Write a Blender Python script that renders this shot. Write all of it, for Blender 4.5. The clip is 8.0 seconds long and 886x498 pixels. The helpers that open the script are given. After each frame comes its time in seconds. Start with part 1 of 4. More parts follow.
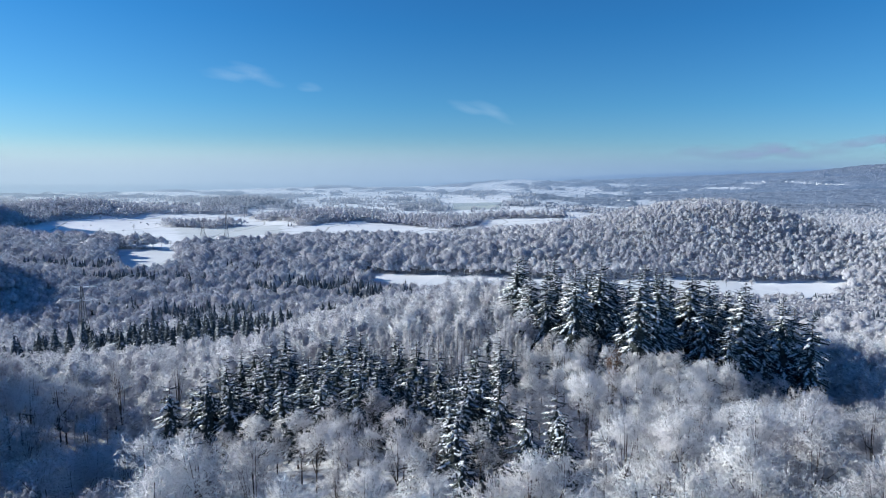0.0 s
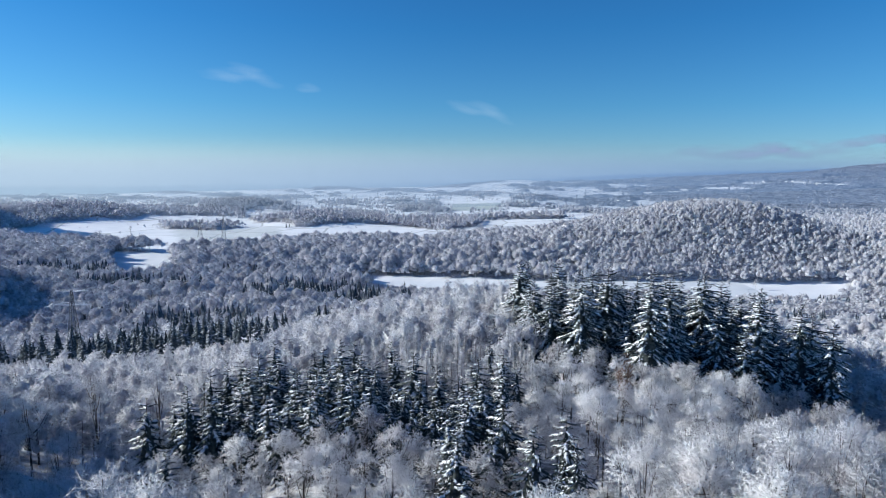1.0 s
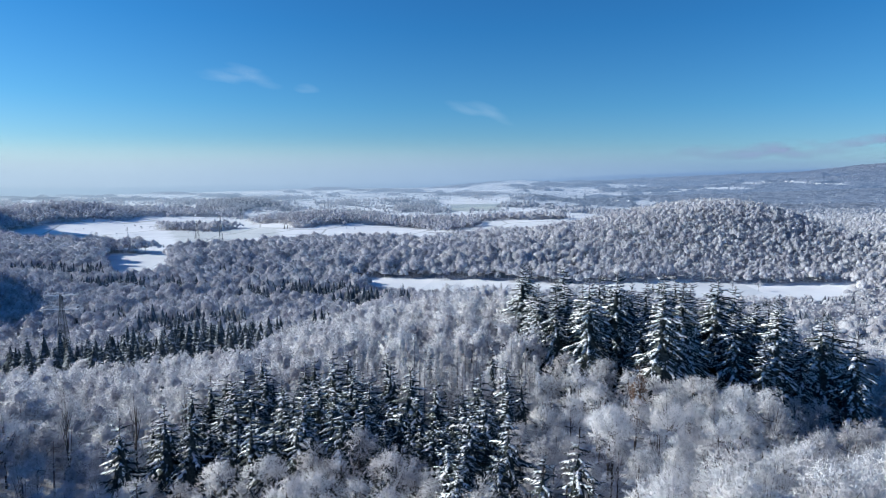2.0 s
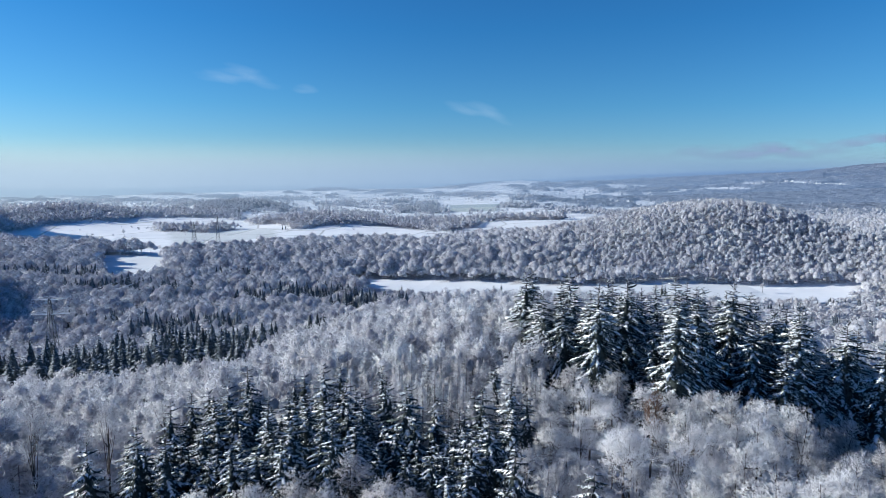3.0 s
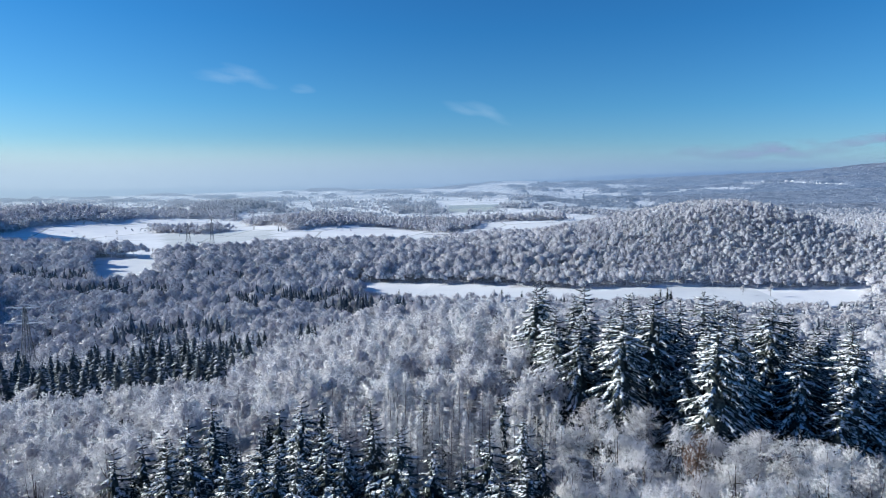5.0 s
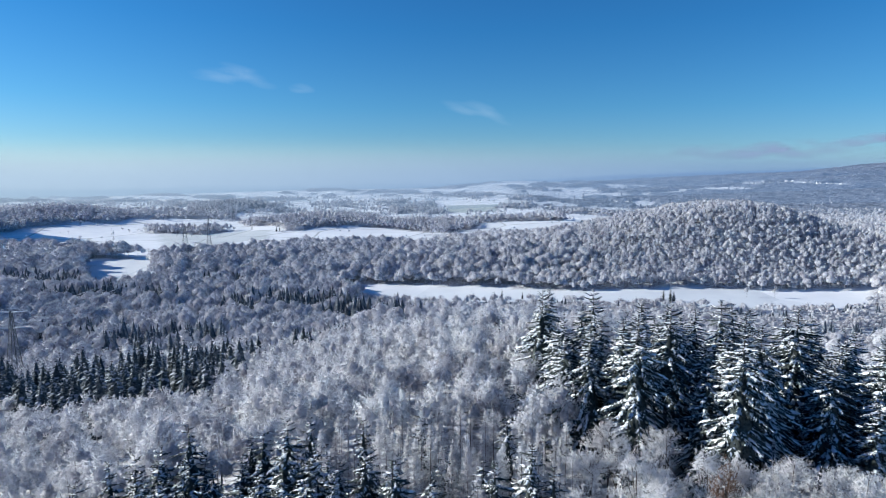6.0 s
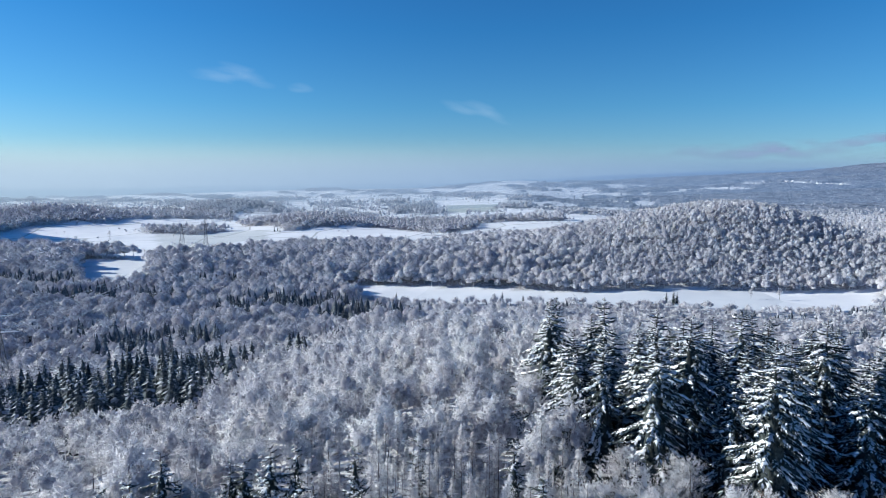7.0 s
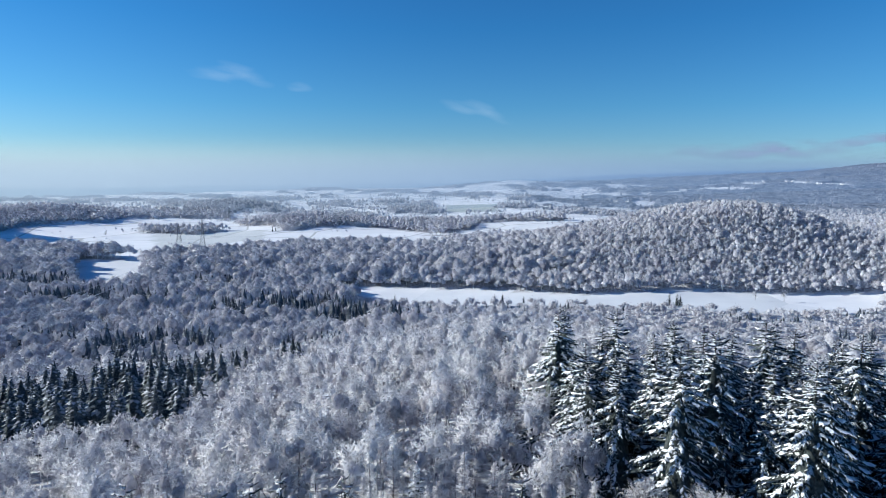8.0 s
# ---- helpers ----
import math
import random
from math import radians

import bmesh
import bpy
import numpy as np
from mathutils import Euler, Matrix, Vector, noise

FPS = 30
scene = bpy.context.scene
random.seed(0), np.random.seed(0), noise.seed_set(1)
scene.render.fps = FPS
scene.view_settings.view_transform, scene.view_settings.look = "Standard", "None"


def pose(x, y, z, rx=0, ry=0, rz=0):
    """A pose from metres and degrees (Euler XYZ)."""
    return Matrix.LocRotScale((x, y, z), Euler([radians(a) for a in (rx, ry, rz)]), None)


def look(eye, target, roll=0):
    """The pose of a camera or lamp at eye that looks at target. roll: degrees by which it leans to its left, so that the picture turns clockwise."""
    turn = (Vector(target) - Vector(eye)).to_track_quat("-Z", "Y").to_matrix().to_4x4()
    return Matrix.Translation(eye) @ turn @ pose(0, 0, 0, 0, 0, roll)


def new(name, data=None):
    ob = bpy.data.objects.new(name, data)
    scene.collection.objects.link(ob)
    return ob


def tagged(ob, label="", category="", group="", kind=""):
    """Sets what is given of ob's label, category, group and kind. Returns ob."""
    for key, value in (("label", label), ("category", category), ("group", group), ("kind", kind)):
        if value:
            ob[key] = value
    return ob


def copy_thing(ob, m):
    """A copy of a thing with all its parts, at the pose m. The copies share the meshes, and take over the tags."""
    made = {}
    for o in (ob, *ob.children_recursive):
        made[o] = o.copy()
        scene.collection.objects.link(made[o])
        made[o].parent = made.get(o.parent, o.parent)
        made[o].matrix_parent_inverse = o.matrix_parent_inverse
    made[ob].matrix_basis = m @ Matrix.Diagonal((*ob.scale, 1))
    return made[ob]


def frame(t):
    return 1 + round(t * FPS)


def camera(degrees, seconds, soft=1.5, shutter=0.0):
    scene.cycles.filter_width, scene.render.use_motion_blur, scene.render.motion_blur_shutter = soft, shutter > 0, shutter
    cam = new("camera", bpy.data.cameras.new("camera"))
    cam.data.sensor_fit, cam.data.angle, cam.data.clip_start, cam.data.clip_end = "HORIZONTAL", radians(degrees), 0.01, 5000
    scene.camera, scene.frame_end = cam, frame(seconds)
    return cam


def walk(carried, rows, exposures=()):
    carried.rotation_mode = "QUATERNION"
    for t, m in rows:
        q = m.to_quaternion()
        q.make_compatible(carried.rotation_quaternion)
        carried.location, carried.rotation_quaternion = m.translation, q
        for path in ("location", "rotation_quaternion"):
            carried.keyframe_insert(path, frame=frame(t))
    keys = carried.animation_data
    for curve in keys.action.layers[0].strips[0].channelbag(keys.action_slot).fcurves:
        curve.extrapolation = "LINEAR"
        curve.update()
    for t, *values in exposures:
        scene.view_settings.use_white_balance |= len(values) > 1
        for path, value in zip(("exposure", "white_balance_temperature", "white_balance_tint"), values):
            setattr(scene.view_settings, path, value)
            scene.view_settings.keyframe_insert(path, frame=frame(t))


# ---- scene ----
cam = camera(73.0, 8.0, 0.85)
EXPOSURE, KELVIN, TINT = 0.11, 6150, 9
PATH = [
    (0.0, (1.488, 2.813, 99.179), (0.250, 102.170, 87.920), 0.67),
    (0.5, (1.481, 8.257, 99.178), (0.306, 107.621, 87.978), 0.60),
    (1.0, (1.468, 13.763, 99.188), (0.355, 113.134, 88.041), 0.53),
    (1.5, (1.447, 19.327, 99.209), (0.397, 118.704, 88.109), 0.48),
    (2.0, (1.419, 24.945, 99.242), (0.432, 124.327, 88.181), 0.43),
    (2.5, (1.384, 30.612, 99.285), (0.460, 129.998, 88.259), 0.39),
    (3.0, (1.342, 36.324, 99.340), (0.480, 135.714, 88.341), 0.35),
    (3.5, (1.293, 42.077, 99.406), (0.494, 141.469, 88.429), 0.32),
    (4.0, (1.236, 47.866, 99.484), (0.500, 147.260, 88.521), 0.30),
    (4.5, (1.173, 53.687, 99.572), (0.499, 153.083, 88.619), 0.29),
    (5.0, (1.102, 59.535, 99.672), (0.491, 158.932, 88.721), 0.28),
    (5.5, (1.025, 65.407, 99.783), (0.476, 164.803, 88.828), 0.28),
    (6.0, (0.940, 71.297, 99.905), (0.454, 170.693, 88.940), 0.29),
    (6.5, (0.848, 77.202, 100.039), (0.424, 176.596, 89.057), 0.30),
    (7.0, (0.749, 83.117, 100.183), (0.388, 182.509, 89.178), 0.33),
    (7.5, (0.643, 89.038, 100.339), (0.344, 188.427, 89.305), 0.35),
    (8.0, (0.529, 94.960, 100.506), (0.294, 194.345, 89.437), 0.39),
]
walk(cam, [(t, look(eye, target, roll)) for t, eye, target, roll in PATH], [(0, EXPOSURE, KELVIN, TINT), (8, EXPOSURE, KELVIN, TINT)])

# ---- world, sun, exposure ----
SUN_AZ = 276.0      # degrees clockwise from +Y: the sun stands low in the west, a little ahead
SUN_EL = 21.0
world = bpy.data.worlds.new("winter_sky")
scene.world = world
world.use_nodes = True
wn, wl = world.node_tree.nodes, world.node_tree.links
wn.clear()
sky = wn.new("ShaderNodeTexSky")
sky.sky_type = "NISHITA"
sky.sun_disc = False
sky.sun_elevation = radians(SUN_EL)
sky.sun_rotation = radians(SUN_AZ)
sky.altitude = 300
sky.air_density = 1.0
sky.dust_density = 0.2
sky.ozone_density = 4.0
back = wn.new("ShaderNodeBackground")
back.inputs["Strength"].default_value = 0.092
wout = wn.new("ShaderNodeOutputWorld")
# clear winter air: the blue deepens quickly above the horizon
w_dir = wn.new("ShaderNodeTexCoord")
w_sep = wn.new("ShaderNodeSeparateXYZ")
wl.new(w_dir.outputs["Generated"], w_sep.inputs[0])
w_ramp = wn.new("ShaderNodeValToRGB")
DEPTH = [(0.0, (0.86, 1.0, 1.18)), (0.05, (0.71, 0.97, 1.18)), (0.12, (0.48, 0.93, 1.19)), (0.24, (0.30, 0.85, 1.20)), (0.5, (0.26, 0.74, 1.18)), (1.0, (0.28, 0.72, 1.15))]
while len(w_ramp.color_ramp.elements) < len(DEPTH):
    w_ramp.color_ramp.elements.new(0.5)
for e, (q, c) in zip(w_ramp.color_ramp.elements, DEPTH):
    e.position, e.color = q, (*c, 1)
wl.new(w_sep.outputs["Z"], w_ramp.inputs[0])
w_mul = wn.new("ShaderNodeMix")
w_mul.data_type, w_mul.blend_type = "RGBA", "MULTIPLY"
w_mul.inputs[0].default_value = 1.0
wl.new(sky.outputs[0], w_mul.inputs[6])
wl.new(w_ramp.outputs[0], w_mul.inputs[7])
wl.new(w_mul.outputs[2], back.inputs[0])
wl.new(back.outputs[0], wout.inputs[0])

sun_data = bpy.data.lights.new("sun", "SUN")
sun_data.energy = 6.6
sun_data.angle = radians(0.55)
sun_data.color = (0.965, 0.945, 0.855)
sun = new("sun", sun_data)
_az, _el = radians(SUN_AZ), radians(SUN_EL)
TO_SUN = Vector((math.sin(_az) * math.cos(_el), math.cos(_az) * math.cos(_el), math.sin(_el)))
sun.matrix_world = look(TO_SUN * 500 + Vector((0, 200, 0)), Vector((0, 200, 0)))


# ---- materials ----
def material(name):
    m = bpy.data.materials.new(name)
    m.use_nodes = True
    nt = m.node_tree
    nt.nodes.clear()
    out = nt.nodes.new("ShaderNodeOutputMaterial")
    return m, nt, out


def node(nt, kind, **inputs):
    n = nt.nodes.new(kind)
    for key, value in inputs.items():
        n.inputs[key.replace("_", " ")].default_value = value
    return n


def noise_tex(nt, scale, detail=4.0, rough=0.6, coords=None):
    n = node(nt, "ShaderNodeTexNoise", Scale=scale, Detail=detail, Roughness=rough)
    if coords is None:
        coords = nt.nodes.new("ShaderNodeTexCoord").outputs["Object"]
    nt.links.new(coords, n.inputs["Vector"])
    return n.outputs["Fac"]


def ramp(nt, fac, stops):
    r = nt.nodes.new("ShaderNodeValToRGB")
    while len(r.color_ramp.elements) < len(stops):
        r.color_ramp.elements.new(0.5)
    for e, (p, c) in zip(r.color_ramp.elements, stops):
        e.position = p
        e.color = (*c, 1) if len(c) == 3 else (c[0], c[0], c[0], 1)
    nt.links.new(fac, r.inputs[0])
    return r.outputs[0]


def mix_colour(nt, fac, a, b, blend="MIX"):
    m = nt.nodes.new("ShaderNodeMix")
    m.data_type, m.blend_type = "RGBA", blend
    for sock, v in ((m.inputs[0], fac), (m.inputs[6], a), (m.inputs[7], b)):
        if isinstance(v, bpy.types.NodeSocket):
            nt.links.new(v, sock)
        else:
            sock.default_value = v if isinstance(v, (int, float)) else (*v, 1)
    return m.outputs[2]


def frost_material(name, dark, mid, light, through_light=0.42, lumps=0.0, patchy=0.84):
    """Hoar-frosted twigs: white ice crystals over grey-brown bark, thin enough to let light through."""
    m, nt, out = material(name)
    geo = nt.nodes.new("ShaderNodeNewGeometry")
    pos = geo.outputs["Position"]
    island = ramp(nt, geo.outputs["Random Per Island"], [(0.0, dark), (0.25, mid), (1.0, light)])
    patch = ramp(nt, noise_tex(nt, 0.018, 4.0, coords=pos), [(0.38, (patchy * 0.97, patchy * 0.97, patchy)), (0.60, (1.0, 1.0, 1.0))])
    col = mix_colour(nt, 1.0, island, patch, "MULTIPLY")
    crown = ramp(nt, noise_tex(nt, 0.085, 2.0, coords=pos), [(0.36, (0.84, 0.82, 0.83)), (0.52, (1.0, 1.0, 1.0))])
    col = mix_colour(nt, 1.0, col, crown, "MULTIPLY")
    dif = node(nt, "ShaderNodeBsdfDiffuse", Roughness=1.0)
    if lumps:
        fine = noise_tex(nt, lumps, 4.0, 0.7, coords=pos)
        twig = ramp(nt, fine, [(0.36, (0.60, 0.59, 0.61)), (0.50, (0.92, 0.92, 0.93)), (0.62, (1.0, 1.0, 1.0))])
        col = mix_colour(nt, 1.0, col, twig, "MULTIPLY")
        bp = node(nt, "ShaderNodeBump", Strength=1.0, Distance=1.0 / lumps)
        nt.links.new(fine, bp.inputs["Height"])
        nt.links.new(bp.outputs[0], dif.inputs["Normal"])
    tra = nt.nodes.new("ShaderNodeBsdfTranslucent")
    mixs = nt.nodes.new("ShaderNodeMixShader")
    mixs.inputs[0].default_value = through_light
    nt.links.new(col, dif.inputs[0])
    nt.links.new(col, tra.inputs[0])
    nt.links.new(dif.outputs[0], mixs.inputs[1])
    nt.links.new(tra.outputs[0], mixs.inputs[2])
    nt.links.new(mixs.outputs[0], out.inputs[0])
    return m


def rough_material(name, dark, light, scale, rough=0.9, bump=0.3, island=0.0):
    m, nt, out = material(name)
    b = node(nt, "ShaderNodeBsdfPrincipled", Roughness=rough)
    b.inputs["Specular IOR Level"].default_value = 0.2
    geo = nt.nodes.new("ShaderNodeNewGeometry")
    n = noise_tex(nt, scale, 5.0, coords=geo.outputs["Position"])
    col = ramp(nt, n, [(0.3, dark), (0.7, light)])
    if island:
        tone = ramp(nt, geo.outputs["Random Per Island"], [(0.0, (1 - island,)), (1.0, (1.0,))])
        col = mix_colour(nt, 1.0, col, tone, "MULTIPLY")
    nt.links.new(col, b.inputs["Base Color"])
    bp = node(nt, "ShaderNodeBump", Strength=bump, Distance=0.1)
    nt.links.new(n, bp.inputs["Height"])
    nt.links.new(bp.outputs[0], b.inputs["Normal"])
    nt.links.new(b.outputs[0], out.inputs[0])
    return m


FROST = frost_material("frosted_twigs", (0.54, 0.53, 0.54), (0.93, 0.925, 0.93), (0.985, 0.98, 0.98), 0.38, 0.0, 0.92)
FROST_GREY = frost_material("thin_frosted_twigs", (0.26, 0.24, 0.25), (0.70, 0.69, 0.70), (0.93, 0.93, 0.93), 0.36, 0.0, 0.9)
FROST_CROWN = frost_material("frosted_crowns", (0.76, 0.75, 0.77), (0.85, 0.84, 0.86), (0.94, 0.94, 0.96), 0.4, 0.9)
FROST_VALLEY = frost_material("valley_frost", (0.66, 0.66, 0.68), (0.90, 0.90, 0.92), (0.97, 0.97, 0.98), 0.5, 0.0, 0.90)
FROST_VALLEY_CROWN = frost_material("valley_crowns", (0.78, 0.78, 0.81), (0.86, 0.86, 0.89), (0.95, 0.95, 0.97), 0.5, 0.45, 0.90)
FROST_BRUSH = frost_material("frosted_brush", (0.40, 0.39, 0.41), (0.66, 0.65, 0.68), (0.86, 0.86, 0.88), 0.4, 0.0, 0.75)
FROST_COPSE = frost_material("copse_frost", (0.70, 0.70, 0.72), (0.82, 0.82, 0.84), (0.96, 0.96, 0.97), 0.5, 0.35, 0.7)
# frost of the distant woods, with blue-grey haze painted into its colours
FROST_HAZE_PALE = frost_material("haze_tinted_trees", (0.40, 0.42, 0.46), (0.56, 0.58, 0.62), (0.80, 0.82, 0.86), 0.3, 0.05, 0.75)
FROST_HAZE_BLUE = frost_material("haze_tinted_crowns", (0.25, 0.28, 0.35), (0.42, 0.46, 0.55), (0.76, 0.79, 0.86), 0.3, 0.035, 0.55)
FROST_RUST = frost_material("rusty_leaves", (0.10, 0.06, 0.04), (0.24, 0.14, 0.09), (0.46, 0.36, 0.31))
NEEDLES = rough_material("spruce_hazed_needles", (0.012, 0.020, 0.018), (0.13, 0.15, 0.15), 1.6, 0.85, 0.4, 0.6)
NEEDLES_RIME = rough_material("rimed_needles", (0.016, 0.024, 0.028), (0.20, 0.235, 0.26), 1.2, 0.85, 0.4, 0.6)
# valley needles: frosted, and lightened bluish to stand in for valley haze
NEEDLES_FROST_HAZE = rough_material("frosted_hazed_needles", (0.04, 0.055, 0.07), (0.30, 0.34, 0.40), 0.8, 0.85, 0.4, 0.6)
RIME = rough_material("rime_on_needles", (0.24, 0.27, 0.31), (0.56, 0.59, 0.64), 1.5, 0.8, 0.3, 0.4)
SNOW = rough_material("tree_snow", (0.72, 0.75, 0.80), (0.90, 0.91, 0.93), 2.5, 0.7, 0.3, 0.2)
BARK = rough_material("bark", (0.035, 0.028, 0.024), (0.14, 0.12, 0.11), 3.0, 0.95, 0.6)


def ground_material():
    """Snow over stubble and paths in the open, thin snow over leaf litter under the trees."""
    m, nt, out = material("snowy_ground")
    b = node(nt, "ShaderNodeBsdfPrincipled", Roughness=0.75)
    b.inputs["Specular IOR Level"].default_value = 0.25
    geo = nt.nodes.new("ShaderNodeNewGeometry")
    pos = geo.outputs["Position"]
    wood = nt.nodes.new("ShaderNodeAttribute")
    wood.attribute_name = "wood"
    bare = nt.nodes.new("ShaderNodeAttribute")
    bare.attribute_name = "bare"
    big = noise_tex(nt, 0.012, 5.0, coords=pos)
    fine = noise_tex(nt, 0.35, 6.0, coords=pos)
    snow = ramp(nt, big, [(0.3, (0.79, 0.80, 0.82)), (0.6, (0.90, 0.90, 0.905))])
    grass = ramp(nt, fine, [(0.35, (0.25, 0.29, 0.24)), (0.65, (0.52, 0.56, 0.54))])
    litter = ramp(nt, fine, [(0.32, (0.18, 0.17, 0.17)), (0.46, (0.42, 0.41, 0.42)), (0.62, (0.76, 0.77, 0.80))])
    # field parcels with their own cover, parted by tracks and fences
    cells = node(nt, "ShaderNodeTexVoronoi", Scale=0.0048)
    nt.links.new(pos, cells.inputs["Vector"])
    parcel = ramp(nt, cells.outputs["Color"], [(0.2, (0.84, 0.86, 0.87)), (0.6, (1.0, 1.0, 1.0))])
    snow = mix_colour(nt, 1.0, snow, parcel, "MULTIPLY")
    rim = node(nt, "ShaderNodeTexVoronoi", Scale=0.0048)
    rim.feature = "DISTANCE_TO_EDGE"
    nt.links.new(pos, rim.inputs["Vector"])
    line = ramp(nt, rim.outputs["Distance"], [(0.008, (0.55, 0.55, 0.53)), (0.016, (1.0, 1.0, 1.0))])
    plain = nt.nodes.new("ShaderNodeAttribute")
    plain.attribute_name = "plain"
    snow = mix_colour(nt, plain.outputs["Fac"], snow, mix_colour(nt, 0.8, snow, line, "MULTIPLY"))
    col = mix_colour(nt, bare.outputs["Fac"], snow, grass)
    col = mix_colour(nt, wood.outputs["Fac"], col, litter)
    nt.links.new(col, b.inputs["Base Color"])
    bp = node(nt, "ShaderNodeBump", Strength=0.5, Distance=0.4)
    nt.links.new(fine, bp.inputs["Height"])
    nt.links.new(bp.outputs[0], b.inputs["Normal"])
    nt.links.new(b.outputs[0], out.inputs[0])
    return m


GROUND = ground_material()


# ---- the lie of the land ----
def step(v, a, b):
    t = np.clip((np.asarray(v, float) - a) / (b - a), 0, 1)
    return t * t * (3 - 2 * t)


def bell(x, y, cx, cy, sx, sy):
    return np.exp(-0.5 * (((x - cx) / sx) ** 2 + ((y - cy) / sy) ** 2))


def ripple(x, y, size, seed):
    a = np.sin(x / size + seed) * np.cos(y / (size * 1.13) + seed * 2.1)
    b = np.sin((x * 0.8 + y * 0.6) / (size * 0.47) + seed * 1.7) * 0.5
    c = np.cos((x * 0.5 - y * 0.86) / (size * 0.29) + seed * 0.6) * 0.25
    return (a + b + c) / 1.75


def ground_z(x, y):
    x, y = np.asarray(x, float), np.asarray(y, float)
    # the near ridge, on whose brow the spruces stand, falls off ahead and to both sides
    u = y + 0.8 * np.maximum(0, -x) + 0.95 * np.maximum(0, x - 105) - 55 * bell(x, y, 45, 260, 45, 90)
    ridge = 34 - 0.165 * (np.maximum(u, 185) - 215)
    ridge = np.minimum(ridge, 34 + 0.02 * (x - 10))
    floor = -45 + 10 * step(y, 850, 1150) + 7 * step(x, -50, 300)
    k = 6.0
    h = np.maximum(ridge, floor) + k * np.exp(-np.abs(ridge - floor) / k) * 0.6
    # the wooded hill behind the meadow, and its spur
    across = np.exp(-0.5 * ((x - 485) / np.where(x < 485, 212, 122)) ** 2)
    h = h + 87 * across * step(y, 838, 1040) * (1 - 0.85 * step(y, 1100, 1350))
    h = h + 35 * bell(x, y, 700, 925, 85, 80)
    h = h + ripple(x, y, 260, 1.3) * 2 + ripple(x, y, 60, 4.0) * 0.8
    h = h + 24 * bell(x, y, -1250, 1950, 200, 320) + 26 * bell(x, y, -1225, 1880, 110, 200)
    h = h + 26 * bell(x, y, -400, 1880, 110, 140) + 15 * bell(x, y, 60, 1910, 240, 90) + 30 * bell(x, y, -1000, 2850, 160, 300)
    # the plain climbs into low hills far off, higher to the right
    way = x / np.maximum(y, 500)
    rise = 122 + np.where(way > 0, 150, 165) * np.clip(way, -1, 1)
    h = h + rise * step(y, 2500, 4900) * (1 + 0.10 * ripple(x, y, 380, 2.2))
    h = h + 58 * step(way, 0.28, 0.75) * step(y, 2300, 4600)
    # a knoll west of the ridge, out of view, added to shade its flank
    h = h + 41 * bell(x, y, -152, 98, 38, 42) + 5 * bell(x, y, 15, 325, 55, 45)
    # gullies on both flanks of the ridge
    h = h - 23 * bell(x, y, 126, 177, 27, 27) - 14 * bell(x, y, -88, 143, 26, 34)
    # steep hills farther west, out of view, added to shade valley and plain
    h = h + 120 * bell(x, y, -650, 590, 76, 100) + 215 * bell(x, y, -1385, 1480, 95, 85)
    return h


def inside(x, y, corners):
    """Whether the points lie inside the outline."""
    x, y = np.asarray(x, float), np.asarray(y, float)
    hit = np.zeros(x.shape, bool)
    for (x0, y0), (x1, y1) in zip(corners, corners[1:] + corners[:1]):
        crosses = (y0 > y) != (y1 > y)
        hit ^= crosses & (x < (x1 - x0) * (y - y0) / ((y1 - y0) or 1e-9) + x0)
    return hit


# meadows in the valley, in front of the far wood
MEADOW = [(-160, 905), (-130, 918), (-35, 898), (63, 875), (180, 838), (250, 850), (313, 856), (361, 850), (414, 842), (560, 842), (505, 768), (450, 735),
          (335, 725), (230, 750), (140, 772), (58, 788), (-24, 790), (-95, 814)]
GLADE = [(-545, 960), (-456, 870), (-425, 940), (-505, 1130), (-635, 1116)]
# where the near wood ends and the open plain begins
EDGE_X = (-1400, -1040, -854, -677, -494, -429, -336, -119, -30, 5, 226, 355, 700, 1200)
EDGE_Y = (1300, 1330, 1214, 1192, 1113, 1139, 1270, 1300, 1228, 1360, 1440, 1400, 1250, 1500)
# woods and hedges on the plain
WOODS = [
    [(-1039, 1316), (-1070, 1483), (-1085, 1635), (-1047, 1756), (-990, 1871), (-996, 2050), (-1216, 2300), (-1435, 2333), (-1664, 2192), (-1575, 1500)],
    [(-955, 2278), (-852, 2387), (-841, 2801), (-954, 3179), (-1216, 2951)],
    [(-996, 2050), (-887, 2142), (-747, 2209), (-832, 2392), (-1237, 2382)],
    [(-775, 1625), (-629, 1590), (-569, 1681), (-637, 1731), (-825, 1700)],
    [(-581, 1792), (-495, 1760), (-393, 1648), (-267, 1800), (-315, 2125), (-515, 2299), (-639, 2271), (-646, 1995)],
    [(-267, 1800), (-162, 1771), (5, 1672), (89, 1769), (111, 1866), (356, 1860), (403, 2109), (105, 2113), (-302, 2033)],
    [(-242, 2630), (-46, 2784), (-55, 3303), (-272, 2959)],
]
STUBBLE = [(7, 2700), (222, 2650), (262, 3030), (7, 3110)]
PASTURE = [(-736, 1592), (-471, 1676), (-421, 1497), (-556, 1253)]


def open_land(x, y):
    """True in the open fields, false in the woods."""
    return inside(x, y, MEADOW) | inside(x + 16 * ripple(x, y, 22, 2.0), y + 20 * ripple(x, y, 26, 5.0), GLADE)


def wood_at(x, y):
    """True where the near woods stand."""
    x, y = np.asarray(x, float), np.asarray(y, float)
    behind_hill = (x > 330) & (y > 1340)
    return ~open_land(x, y) & (y < np.interp(x, EDGE_X, EDGE_Y) + 12 * ripple(x, y, 30, 0.5)) & ~behind_hill


